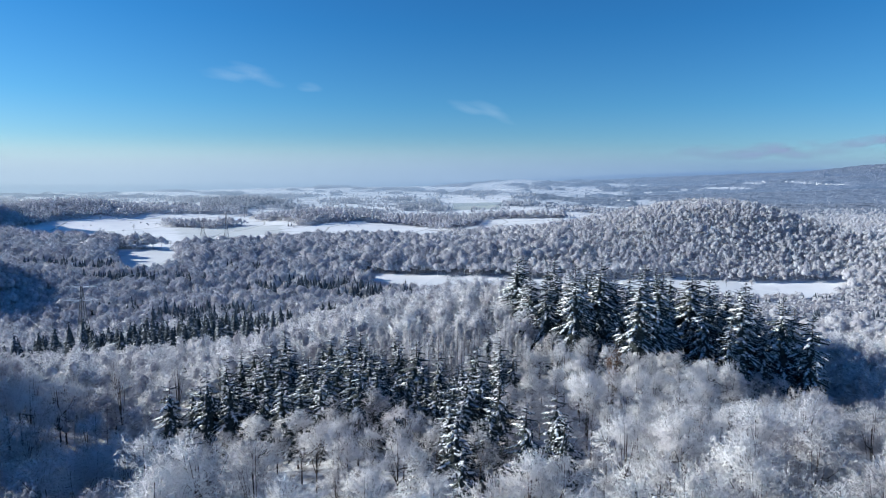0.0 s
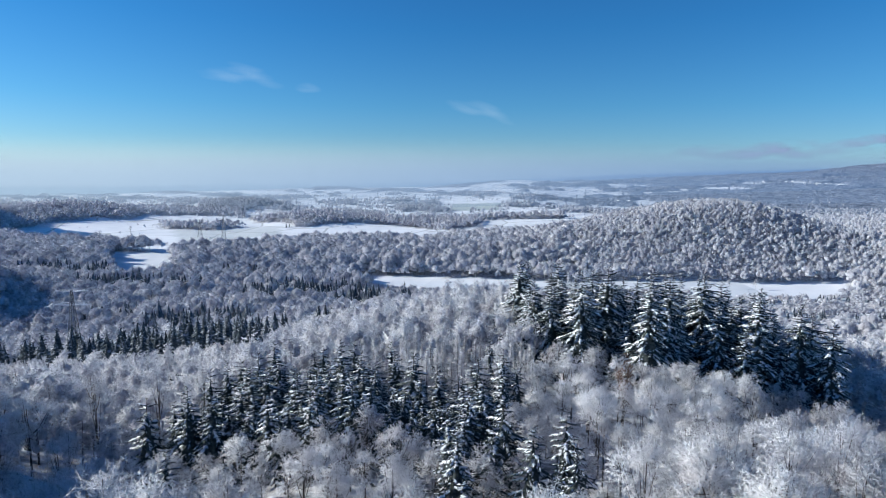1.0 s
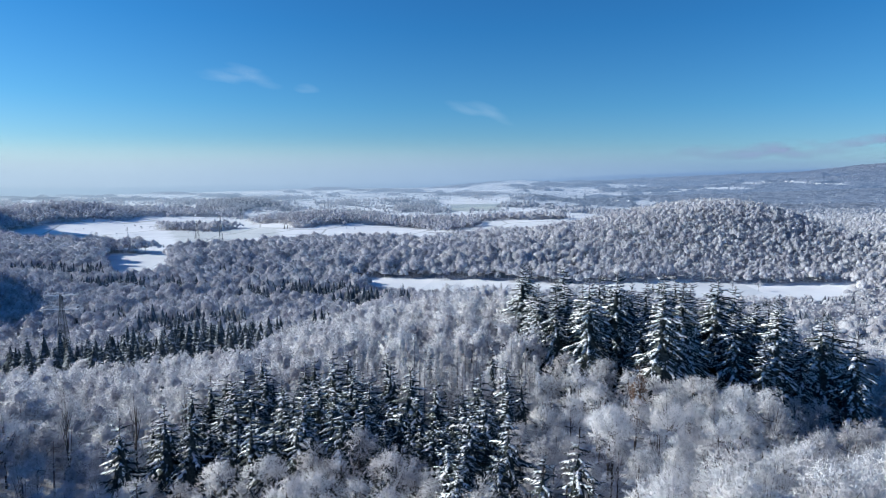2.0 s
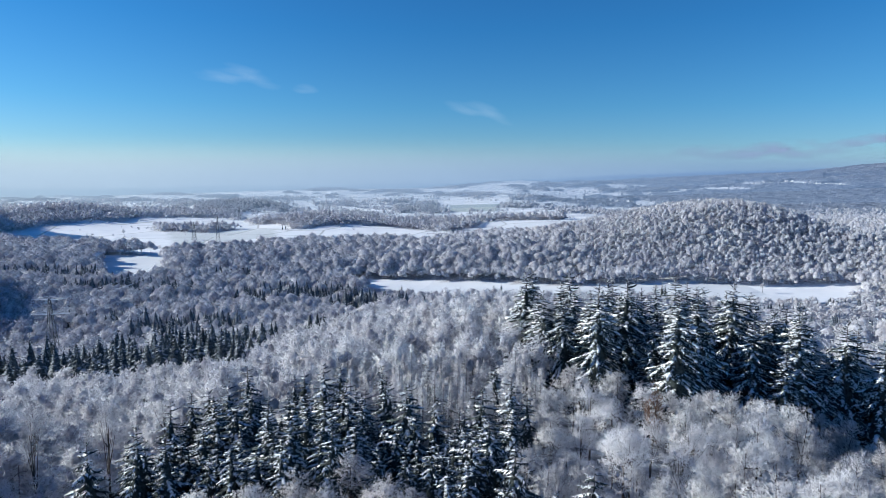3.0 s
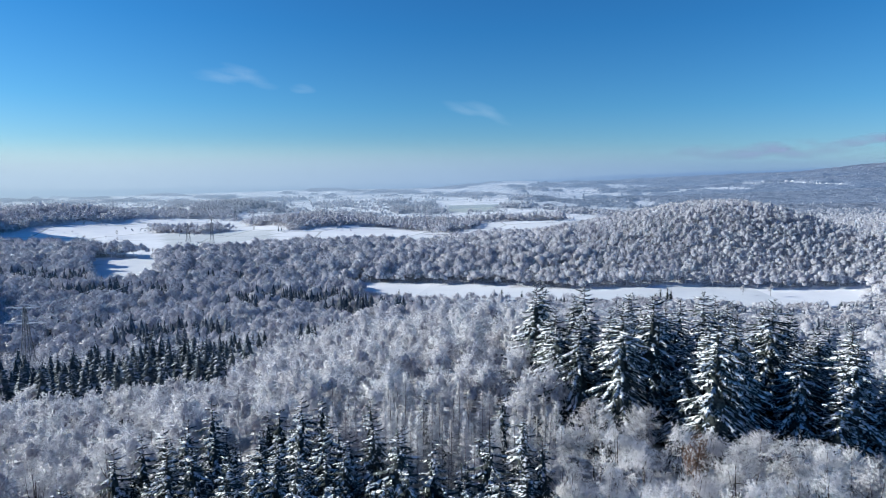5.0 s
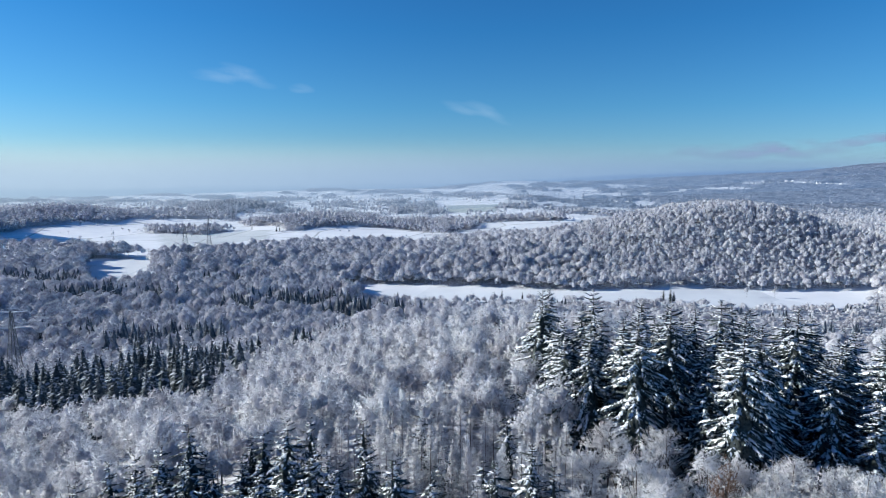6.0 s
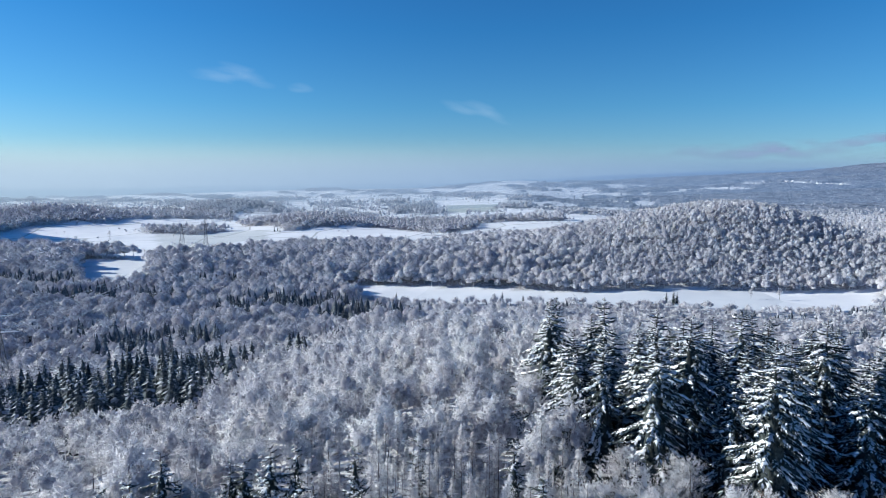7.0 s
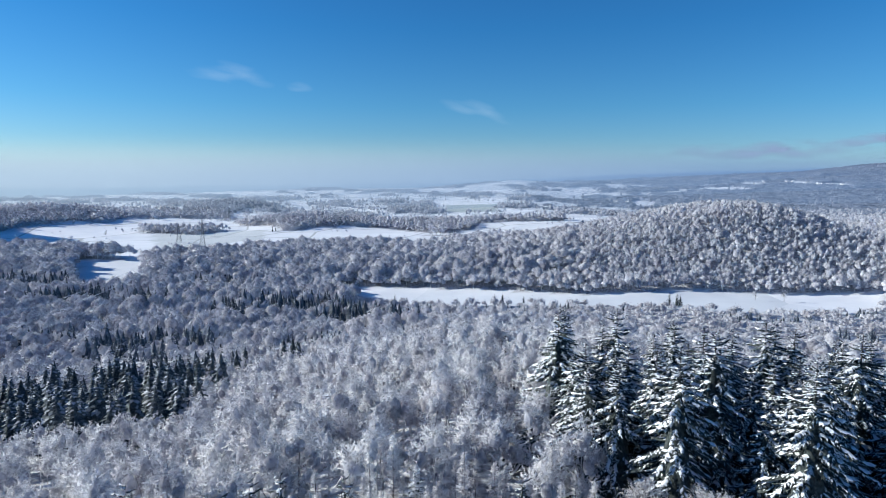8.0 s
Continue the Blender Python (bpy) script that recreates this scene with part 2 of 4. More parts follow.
# young growth and scrub in front of the meadow
SCRUB = [(-130, 830), (-95, 735), (60, 660), (180, 560), (560, 560), (570, 790), (450, 740), (335, 727), (230, 752), (140, 772), (58, 790), (-24, 790), (-95, 815)]


def growth(x, y):
    """The height of the trees, as a share of full-grown ones."""
    return np.where(inside(x, y, SCRUB), 0.42, 1.0) + 0.25 * step(y, 900, 960) * (1 - step(x, 80, 300))


def far_wood(x, y):
    """True in the woods, hedges and copses on the plain beyond."""
    x, y = np.asarray(x, float), np.asarray(y, float)
    hit = np.zeros(x.shape, bool)
    for w in WOODS:
        hit |= inside(x, y, w)
    way = x / np.maximum(y, 500)
    n = ripple(x + 60 * ripple(x, y, 120, 3), y * 1.6, 170, 0.8) + 0.38 * ripple(x, y * 2.2, 48, 6.3)
    hit |= (y > 2350) & (n > 0.42 - 0.1 * step(y, 3000, 3600) - 0.5 * step(way, 0.05, 0.3)) & ~inside(x, y, STUBBLE)
    # hedgerows and small copses
    hedge = ripple(x * 0.8 + 30 * ripple(x, y, 70, 5), y * 2.2, 62, 2.6)
    hit |= (y > 1480) & (hedge > 0.76 - 0.20 * step(y, 2000, 3000)) & ~inside(x, y, STUBBLE) & ~inside(x, y, PASTURE)
    fine = ripple(x + 25 * ripple(x, y, 40, 1), y * 2.6, 34, 7.7)
    hit |= (y > 2000) & (fine > 0.66) & ~inside(x, y, STUBBLE)
    glades = inside_any(x, y)
    hit |= (way > 0.33) & (y > 1180) & ~glades & (x > 520)
    return hit & ~glades


# snowy clearings on the far slope: centre and half widths
CLEARINGS = [(1560, 3680, 170, 90), (1700, 3640, 90, 60), (620, 3890, 150, 60), (860, 3850, 110, 50), (2080, 3720, 90, 50), (2260, 3590, 90, 60), (1900, 3810, 70, 50),
             (2150, 3650, 60, 40), (1000, 3500, 190, 60), (1280, 3590, 160, 60), (2500, 3900, 90, 50), (400, 3500, 160, 60)]


def inside_any(x, y):
    hit = np.zeros(np.shape(x), bool)
    for cx, cy, rx, ry in CLEARINGS:
        hit |= ((x - cx) / rx) ** 2 + ((y - cy) / ry) ** 2 + 0.3 * ripple(x, y, 50, cx) < 1
    return hit


def sheet(name, xs, ys, height, mat):
    X, Y = np.meshgrid(xs, ys)
    Z = height(X, Y)
    v = np.stack([X, Y, Z], -1).reshape(-1, 3)
    i = np.arange(len(ys) - 1)[:, None] * len(xs) + np.arange(len(xs) - 1)[None]
    f = np.stack([i, i + 1, i + 1 + len(xs), i + len(xs)], -1).reshape(-1, 4)
    me = bpy.data.meshes.new(name)
    me.vertices.add(len(v))
    me.vertices.foreach_set("co", v.ravel())
    me.loops.add(f.size)
    me.loops.foreach_set("vertex_index", f.ravel().astype(np.int32))
    me.polygons.add(len(f))
    me.polygons.foreach_set("loop_start", np.arange(0, f.size, 4, dtype=np.int32))
    me.polygons.foreach_set("use_smooth", np.ones(len(f), bool))
    me.update(calc_edges=True)
    me.materials.append(mat)
    return new(name, me), v


xs = np.concatenate([np.linspace(-5200, -900, 70)[:-1], np.linspace(-900, 900, 151)[:-1], np.linspace(900, 5200, 70)])
ys = np.concatenate([np.linspace(-900, 0, 10)[:-1], np.linspace(0, 1400, 111)[:-1], np.linspace(1400, 4450, 110)])
ground, gv = sheet("ground", xs, ys, ground_z, GROUND)
wooded = np.where(gv[:, 1] < 1400, wood_at(gv[:, 0], gv[:, 1]), far_wood(gv[:, 0], gv[:, 1]))
attr = ground.data.attributes.new("wood", "FLOAT", "POINT")
attr.data.foreach_set("value", np.where(gv[:, 1] < 2000, wooded, wooded * 0.4).astype(np.float32))
attr = ground.data.attributes.new("plain", "FLOAT", "POINT")
attr.data.foreach_set("value", step(gv[:, 1], 1150, 1250).astype(np.float32))
attr = ground.data.attributes.new("bare", "FLOAT", "POINT")
attr.data.foreach_set("value", (inside(gv[:, 0], gv[:, 1], STUBBLE) * 0.95 + inside(gv[:, 0], gv[:, 1], PASTURE) * 0.42).astype(np.float32))
tagged(ground, "rolling snow-covered ground with fields and forest floor", "ground", kind="structure")


def haze_glow_material(name, low, away, thick, solid, top):
    """Imitated haze: a pale painted glow, thinning out upwards, through which the land shows."""
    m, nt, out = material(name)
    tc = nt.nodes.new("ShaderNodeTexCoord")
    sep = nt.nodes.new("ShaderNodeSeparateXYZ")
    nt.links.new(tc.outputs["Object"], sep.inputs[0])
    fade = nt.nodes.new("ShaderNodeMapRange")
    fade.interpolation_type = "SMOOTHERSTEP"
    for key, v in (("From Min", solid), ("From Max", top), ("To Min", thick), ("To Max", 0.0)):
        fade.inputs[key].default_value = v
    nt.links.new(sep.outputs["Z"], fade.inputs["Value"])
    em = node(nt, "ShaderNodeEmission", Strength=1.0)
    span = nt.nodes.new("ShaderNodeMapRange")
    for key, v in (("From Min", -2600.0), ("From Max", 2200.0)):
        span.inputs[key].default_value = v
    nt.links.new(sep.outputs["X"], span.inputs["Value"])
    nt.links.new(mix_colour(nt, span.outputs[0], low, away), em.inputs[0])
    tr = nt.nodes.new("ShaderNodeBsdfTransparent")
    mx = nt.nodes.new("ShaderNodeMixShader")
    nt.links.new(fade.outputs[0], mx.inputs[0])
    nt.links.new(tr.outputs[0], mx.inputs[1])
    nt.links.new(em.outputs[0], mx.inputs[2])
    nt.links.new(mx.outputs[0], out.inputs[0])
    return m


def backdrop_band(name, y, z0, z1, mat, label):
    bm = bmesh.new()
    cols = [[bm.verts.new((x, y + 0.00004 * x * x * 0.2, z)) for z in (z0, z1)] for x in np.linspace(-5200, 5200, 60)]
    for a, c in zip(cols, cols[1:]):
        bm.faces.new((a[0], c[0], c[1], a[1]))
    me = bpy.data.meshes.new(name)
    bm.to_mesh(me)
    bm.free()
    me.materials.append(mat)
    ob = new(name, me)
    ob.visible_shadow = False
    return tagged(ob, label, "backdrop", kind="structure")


# glowing see-through sheets one behind another, added to imitate haze
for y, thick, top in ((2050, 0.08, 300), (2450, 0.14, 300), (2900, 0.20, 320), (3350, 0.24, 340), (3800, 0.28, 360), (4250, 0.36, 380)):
    backdrop_band("backdrop", y, -80, top, haze_glow_material("haze_glow_sheet", (0.42, 0.54, 0.67), (0.17, 0.29, 0.51), thick, 10, top), "thin glowing blue sheet imitating winter haze over the distant plain")
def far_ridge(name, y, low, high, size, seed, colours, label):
    """A line of hills on the horizon, their haze painted as a flat blue glow."""
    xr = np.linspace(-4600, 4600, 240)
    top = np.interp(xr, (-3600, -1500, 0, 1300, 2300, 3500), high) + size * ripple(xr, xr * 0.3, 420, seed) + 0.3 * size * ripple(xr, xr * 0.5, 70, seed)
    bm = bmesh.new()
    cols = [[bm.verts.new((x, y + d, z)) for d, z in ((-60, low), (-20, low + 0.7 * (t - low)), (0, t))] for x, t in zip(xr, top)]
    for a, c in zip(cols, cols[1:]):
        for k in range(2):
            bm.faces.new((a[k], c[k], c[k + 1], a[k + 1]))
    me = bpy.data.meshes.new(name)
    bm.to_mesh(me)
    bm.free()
    me.materials.append(haze_glow_material("haze_glow_hills", *colours, 1.0, 900, 1000))
    ob = new(name, me)
    ob.visible_shadow = False
    return tagged(ob, label, "backdrop", kind="structure")


far_ridge("backdrop", 4560, -120, (22, 40, 82, 160, 190, 235), 9, 0.4, ((0.30, 0.45, 0.57), (0.13, 0.23, 0.43)), "glowing hills along the far horizon, haze blue painted in")
far_ridge("backdrop", 4680, -120, (34, 62, 96, 172, 196, 262), 8, 2.4, ((0.38, 0.53, 0.64), (0.16, 0.27, 0.48)), "paler glowing hills behind the plain, haze painted in")
# a last glowing band, its pale colour painted as horizon haze
backdrop_band("backdrop", 4800, -200, 520, haze_glow_material("horizon_haze_glow", (0.57, 0.72, 0.82), (0.24, 0.38, 0.58), 1.0, 20, 520), "pale blue glowing band imitating winter haze along the far horizon")

# ---- trees: templates of triangles, as arrays ----
def unit(a):
    return a / (np.linalg.norm(a, axis=-1, keepdims=True) + 1e-9)


class Shape:
    """Triangles with a material number each, and a normal at each vertex."""

    def __init__(self):
        self.v, self.f, self.m, self.o, self.n = [], [], [], [], 0

    def add(self, verts, faces, mat, normals=None):
        verts, faces = np.asarray(verts, float).reshape(-1, 3), np.asarray(faces, int).reshape(-1, 3)
        self.v.append(verts)
        self.f.append(faces + self.n)
        self.m.append(np.full(len(faces), mat))
        self.o.append(np.zeros_like(verts) if normals is None else np.broadcast_to(normals, verts.shape))
        self.n += len(verts)

    def done(self):
        v, f, m, o = np.concatenate(self.v), np.concatenate(self.f), np.concatenate(self.m), np.concatenate(self.o).copy()
        face = np.cross(v[f[:, 1]] - v[f[:, 0]], v[f[:, 2]] - v[f[:, 0]])
        plain = np.zeros_like(v)
        for k in range(3):
            np.add.at(plain, f[:, k], face)
        bare = np.linalg.norm(o, axis=1) < 1e-6
        o[bare] = plain[bare]
        o = unit(o)
        # the outer side of each triangle is its front
        back = np.einsum("ij,ij->i", face, o[f].mean(1)) < 0
        f[back] = f[back][:, ::-1]
        return v, f, m, o


def tube(shape, pts, radii, sides, mat):
    pts, radii = np.asarray(pts, float), np.asarray(radii, float)
    d = unit(np.gradient(pts, axis=0))
    ref = np.where(np.abs(d[:, 2:3]) > 0.9, [[1.0, 0, 0]], [[0, 0, 1.0]])
    a = unit(np.cross(d, ref))
    b = np.cross(d, a)
    ang = np.arange(sides) * 2 * np.pi / sides
    out = a[:, None] * np.cos(ang)[None, :, None] + b[:, None] * np.sin(ang)[None, :, None]
    ring = pts[:, None] + radii[:, None, None] * out
    f = []
    for i in range(len(pts) - 1):
        for j in range(sides):
            p, q = i * sides + j, i * sides + (j + 1) % sides
            f += [(p, q, q + sides), (p, q + sides, p + sides)]
    shape.add(ring, f, mat, out.reshape(-1, 3))


def blades(shape, base, way, length, width, rng, mat, bend=0.2, out=None, own=0.35):
    """Many twigs at once, each a narrow triangle that droops a little. out: which way the crown faces there."""
    n = len(base)
    way = unit(way)
    side = unit(np.cross(way, rng.normal(size=(n, 3))))
    L, W = np.broadcast_to(length, n)[:, None], np.broadcast_to(width, n)[:, None]
    tip = base + way * L + np.array([0, 0, -1.0]) * L * bend * rng.random((n, 1))
    v = np.stack([base + side * W * 0.5, base - side * W * 0.5, tip], 1)
    normals = None
    if out is not None:
        face = unit(np.cross(v[:, 1] - v[:, 0], v[:, 2] - v[:, 0]))
        face *= np.where(np.einsum("ij,ij->i", face, out) < 0, -1, 1)[:, None]
        normals = np.repeat(unit(unit(out) + own * face), 3, 0)
    shape.add(v.reshape(-1, 3), np.arange(3 * n).reshape(-1, 3), mat, normals)


def flat_blades(shape, base, way, length, width, mat, out=None, own=0.6):
    """Sprays that lie flat, each a pair of triangles broadest a third of the way out."""
    n = len(base)
    way = unit(way)
    side = unit(np.cross(way, [0, 0, 1.0]))
    L, W = np.broadcast_to(length, n)[:, None], np.broadcast_to(width, n)[:, None]
    mid = base + way * L * 0.45
    v = np.stack([base, mid + side * W, mid - side * W, base + way * L], 1)
    k = np.arange(n)[:, None] * 4
    normals = None
    if out is not None:
        normals = np.repeat(unit(unit(np.broadcast_to(out, (n, 3))) + own * np.cross(side, way)), 4, 0)
    shape.add(v.reshape(-1, 3), np.concatenate([k + [0, 2, 1], k + [1, 2, 3]], 1).reshape(-1, 3), mat, normals)


def lump(shape, rng, centre, half, mat, rings=3, sides=5, rough=0.22):
    """A lumpy closed piece of a crown, round above and open below."""
    v, o = [], []
    ph = rng.random(2) * 6
    for i in range(rings):
        e = -0.5 + (1.25 + 0.5) * i / rings
        for j in range(sides):
            a = 2 * np.pi * (j + 0.5 * (i % 2)) / sides
            d = np.array([np.cos(a) * np.cos(e), np.sin(a) * np.cos(e), np.sin(e)])
            v.append(centre + d * half * (1 + rough * (0.5 * np.sin(2 * a + ph[0]) + rng.normal() * 0.5)))
            o.append(unit(d + np.array([0, 0, 0.25])))
    v.append(centre + np.array([0, 0, half[2]]))
    o.append((0, 0, 1))
    f = []
    for i in range(rings - 1):
        for j in range(sides):
            p, q = i * sides + j, i * sides + (j + 1) % sides
            if i % 2:
                f += [(p, q, q + sides), (p, q + sides, p + sides)]
            else:
                f += [(p, q, p + sides), (q, q + sides, p + sides)]
    last = (rings - 1) * sides
    f += [(last + j, last + (j + 1) % sides, len(v) - 1) for j in range(sides)]
    shape.add(v, f, mat, np.array(o))


def broadleaf(seed, height=20.0, spread=5.0, clumps=70, sprays=6, twigs=8, reach=1.7, width=0.085, limbs=14, low=0.3, upright=0.0, weep=0.25, core=0.0):
    """A bare tree in hoar frost: 0 bark, 1 frosted branchlets with their twigs, 2 the dense inner twigs of each limb."""
    rng = np.random.default_rng(seed)
    s = Shape()
    lean = rng.normal(0, 0.5, 2)
    trunk = np.array([[lean[0] * t * t, lean[1] * t * t, height * 0.8 * t] for t in np.linspace(-0.04, 1, 6)])
    tube(s, trunk, np.linspace(0.26, 0.05, 6) * height / 20, 6 if limbs > 4 else 3, 0)
    # crown: several great limbs, each with its own lump of clumps
    lumps = 7
    turn = rng.random() * 6.28 + np.arange(lumps) * 6.28 / lumps * 2 + rng.normal(0, 0.4, lumps)
    off = np.where(np.arange(lumps) < 5, rng.uniform(0.35, 0.62, lumps), rng.uniform(0.0, 0.25, lumps))
    up = np.where(np.arange(lumps) < 5, rng.uniform(0.30, 0.62, lumps), rng.uniform(0.62, 0.76, lumps))
    mid = np.array([lean[0] * 0.7, lean[1] * 0.7, height * (1 + low) / 2])
    tall = height * (1 - low)
    heart = np.stack([np.cos(turn) * off * spread, np.sin(turn) * off * spread, height * low + up * tall], -1)
    size = np.stack([spread * rng.uniform(0.36, 0.55, lumps), spread * rng.uniform(0.36, 0.55, lumps), tall * rng.uniform(0.20, 0.30, lumps)], -1)
    of = rng.integers(0, lumps, clumps)
    d = rng.normal(size=(clumps, 3))
    d[:, 2] = np.where(d[:, 2] < -0.5, -d[:, 2], d[:, 2]) + 0.15
    d = unit(d)
    c = heart[of] + d * size[of] * (0.65 + 0.4 * rng.random((clumps, 1)))
    c[:, 2] = np.minimum(c[:, 2], height)
    for k in rng.permutation(clumps)[:limbs]:
        a = trunk[rng.integers(2, 5)]
        e = c[k]
        m1 = a * 0.5 + e * 0.5 + np.array([0, 0, -0.06 * height * rng.random()])
        tube(s, [a, m1, e], [0.10 * height / 20, 0.06 * height / 20, 0.02], 3, 0)
    for c0, h0 in zip(heart, size) if core else ():
        lump(s, rng, c0, h0 * core, 2, 2, 5)
    # each clump: branchlets that fan out and arch over, set with short twigs
    ci = np.repeat(np.arange(clumps), sprays)
    n = len(ci)
    base = c[ci] - d[ci] * reach * 0.45 + rng.normal(size=(n, 3)) * 0.35
    way = unit(d[ci] * 0.9 + rng.normal(size=(n, 3)) * 0.55 + np.array([0, 0, 0.15 + upright]))
    L = reach * rng.uniform(0.6, 1.25, n)
    crown = unit((c[ci] - mid) / np.array([spread, spread, tall * 0.5]))
    out = unit(crown * 0.85 + d[ci] * 0.5 + np.array([0, 0, 0.12]))
    blades(s, base, way, L, width * 1.25, rng, 1, weep, out)
    bi = np.repeat(np.arange(n), twigs)
    m = len(bi)
    t = 0.2 + 0.8 * rng.random(m)
    b2 = base[bi] + way[bi] * (L[bi] * t)[:, None] - np.array([0, 0, 1.0]) * (L[bi] * weep * 0.5 * t * t)[:, None]
    w2 = way[bi] * 0.7 + rng.normal(size=(m, 3)) * 0.75 + np.array([0, 0, upright * 0.5 - weep * 0.3])
    blades(s, b2, w2, reach * 0.33 * rng.uniform(0.5, 1.4, m), width * rng.uniform(0.7, 1.5, m), rng, 1, weep, out[bi])
    return s.done()


def slim_tree(seed, height, spread):
    """A slim young tree in frost, with short boughs that rise a little: 0 bark, 1 frosted boughs and twigs."""
    rng = np.random.default_rng(seed)
    s = Shape()
    tube(s, [(0, 0, -0.6), (0, 0, height * 0.5), (0, 0, height)], [0.14, 0.09, 0.015], 4, 0)
    n = 300
    t = 0.06 + 0.94 * rng.random(n) ** 0.9
    az = rng.random(n) * 6.283
    out = np.stack([np.cos(az), np.sin(az), 0 * az], -1)
    L = (spread * (1 - t) ** 0.75 + 0.25) * rng.uniform(0.55, 1.15, n) * (1 + 0.25 * np.sin(az * 2 + t * 9))
    way = unit(out + np.array([0, 0, 1.0]) * (0.1 + 0.5 * rng.random((n, 1))))
    base = np.stack([0 * t, 0 * t, t * height * 0.97], -1)
    facing = unit(out + np.array([0, 0, 0.35]))
    blades(s, base, way, L, 0.10, rng, 1, 0.25, facing)
    k = np.repeat(np.arange(n), 6)
    m = len(k)
    u = 0.3 + 0.7 * rng.random(m)
    blades(s, base[k] + way[k] * (L[k] * u)[:, None], way[k] * 0.6 + rng.normal(size=(m, 3)) * 0.7, 0.5 * rng.uniform(0.5, 1.4, m), 0.09 * rng.uniform(0.7, 1.5, m), rng, 1, 0.3, facing[k])
    return s.done()


def spruce(seed, height=30.0, spread=4.2, boughs=150, snowy=0.75, low=0.08):
    """A snow-laden spruce: 0 bark, 1 needles, 2 snow."""
    rng = np.random.default_rng(seed)
    s = Shape()
    tube(s, [(0, 0, -0.8), (0, 0, height * 0.5), (0, 0, height)], np.array([0.32, 0.2, 0.02]) * height / 30, 6, 0)
    # the dense dark heart
    z = np.array([low * 0.8, 0.3, 0.6, 0.86]) * height
    tube(s, np.stack([z * 0, z * 0, z], -1), spread * np.array([0.42, 0.34, 0.15, 0.0]), 6, 1)
    gaps = rng.random(4) * 6.28
    up, down = np.array([0, 0, 1.0]), np.array([0, 0, -1.0])
    for q in range(boughs):
        u = (q + rng.random()) / boughs
        t = low + (1 - low) * (1 - (1 - u) ** 0.78)
        az = q * 2.39996 + rng.normal(0, 0.5)
        top = max(0.0, t - 0.8) / 0.2
        reach = spread * ((1 - t) / (1 - low)) ** 0.68 + 0.30 * (1 - top)
        L = reach * rng.uniform(0.6, 1.12) * (1 + 0.16 * np.sin(az * 2 + gaps[0] + t * 7) + 0.12 * np.sin(az * 3 + gaps[1] - t * 13)) + 0.15
        droop = 0.80 * (1 - t) * rng.uniform(0.5, 1.15) + 0.10 - 0.9 * top ** 1.5
        z0 = min(height * (t + rng.normal(0, 0.008)), height * 0.985)
        o = np.array([np.cos(az), np.sin(az), 0])
        side = np.array([-o[1], o[0], 0])
        k = np.array([0.05, 0.4, 0.75, 1.0])
        rise = lambda kk: z0 - droop * L * kk ** 1.5 + 0.16 * L * np.maximum(0, kk - 0.7)
        wide = np.minimum(np.array([0.05, 0.10, 0.08, 0.01]) * L + 0.04, 0.42)
        cen = o[None] * (L * k)[:, None] + up[None] * rise(k)[:, None]
        hang = down[None] * (wide * rng.uniform(0.6, 1.1))[:, None]
        lf, rt = cen + side * wide[:, None] + hang, cen - side * wide[:, None] + hang
        n = len(k)
        f = []
        for i in range(n - 1):
            f += [(i, i + 1, n + i + 1), (i, n + i + 1, n + i), (i, 2 * n + i + 1, i + 1), (i, 2 * n + i, 2 * n + i + 1)]
        s.add(np.concatenate([cen, lf, rt]), f, 1, unit(o * 0.8 + up * 0.5))
        laden = rng.random() < snowy
        # side sprays that hang like a fringe, with snow on top of most
        sides = 8 + int(L * 3.6)
        kk = np.clip(np.linspace(0.15, 1.0, sides) + rng.normal(0, 0.05, sides), 0.1, 1.0)
        sgn = np.where(np.arange(sides) % 2 == 0, 1.0, -1.0)
        b = o[None] * (L * kk)[:, None] + up[None] * rise(kk)[:, None]
        way = o[None] * (0.35 + 0.5 * rng.random((sides, 1))) + side[None] * sgn[:, None] * (0.35 + 0.75 * (1 - kk[:, None])) * rng.uniform(0.5, 1.2, (sides, 1))
        way = way + (down * (0.30 + 0.8 * rng.random((sides, 1))) * (1 - top) + up * top * 0.4)
        ln = np.minimum((0.30 - 0.16 * kk) * L + 0.34, 1.05) * rng.uniform(0.5, 1.3, sides)
        wd = 0.05 + 0.08 * ln
        facing = unit(o * 0.75 + up * 0.45 + side * 0.35 * rng.normal())
        facings = unit(facing + side * sgn[:, None] * 0.45 + rng.normal(size=(sides, 3)) * 0.25)
        flat_blades(s, b, way, ln, wd, 1, facings)
        got = rng.random(sides) < (0.94 if laden else 0.38)
        if got.any():
            m = int(got.sum())
            flat_blades(s, b[got] + np.array([0, 0, 0.06]), way[got] + np.array([0, 0, 0.12]), ln[got] * rng.uniform(0.5, 1.0, m), wd[got] * rng.uniform(0.6, 1.45, m), 2, facings[got])
        if laden:
            # broken pads of snow along the bough, heaviest near its end
            for k0, far in ((rng.uniform(0.15, 0.45), 0.25), (rng.uniform(0.55, 0.75), 0.35)):
                kk = np.linspace(k0, min(1.02, k0 + far * rng.uniform(0.5, 1.0)), 5)
                ww = rng.uniform(0.12, 0.48, 5) * min(1.0, 0.40 + 0.14 * L)
                ww[0] = ww[-1] = 0.04
                cc = o[None] * (L * kk)[:, None] + side[None] * rng.normal(0, 0.10, (5, 1))
                cc[:, 2] += rise(kk) + 0.06 + 0.4 * ww
                drop = down[None] * (ww * rng.uniform(0.6, 1.2, 5) + 0.03)[:, None]
                f = []
                for i in range(4):
                    f += [(i, i + 1, 6 + i), (i, 6 + i, 5 + i), (i, 11 + i, i + 1), (i, 10 + i, 11 + i)]
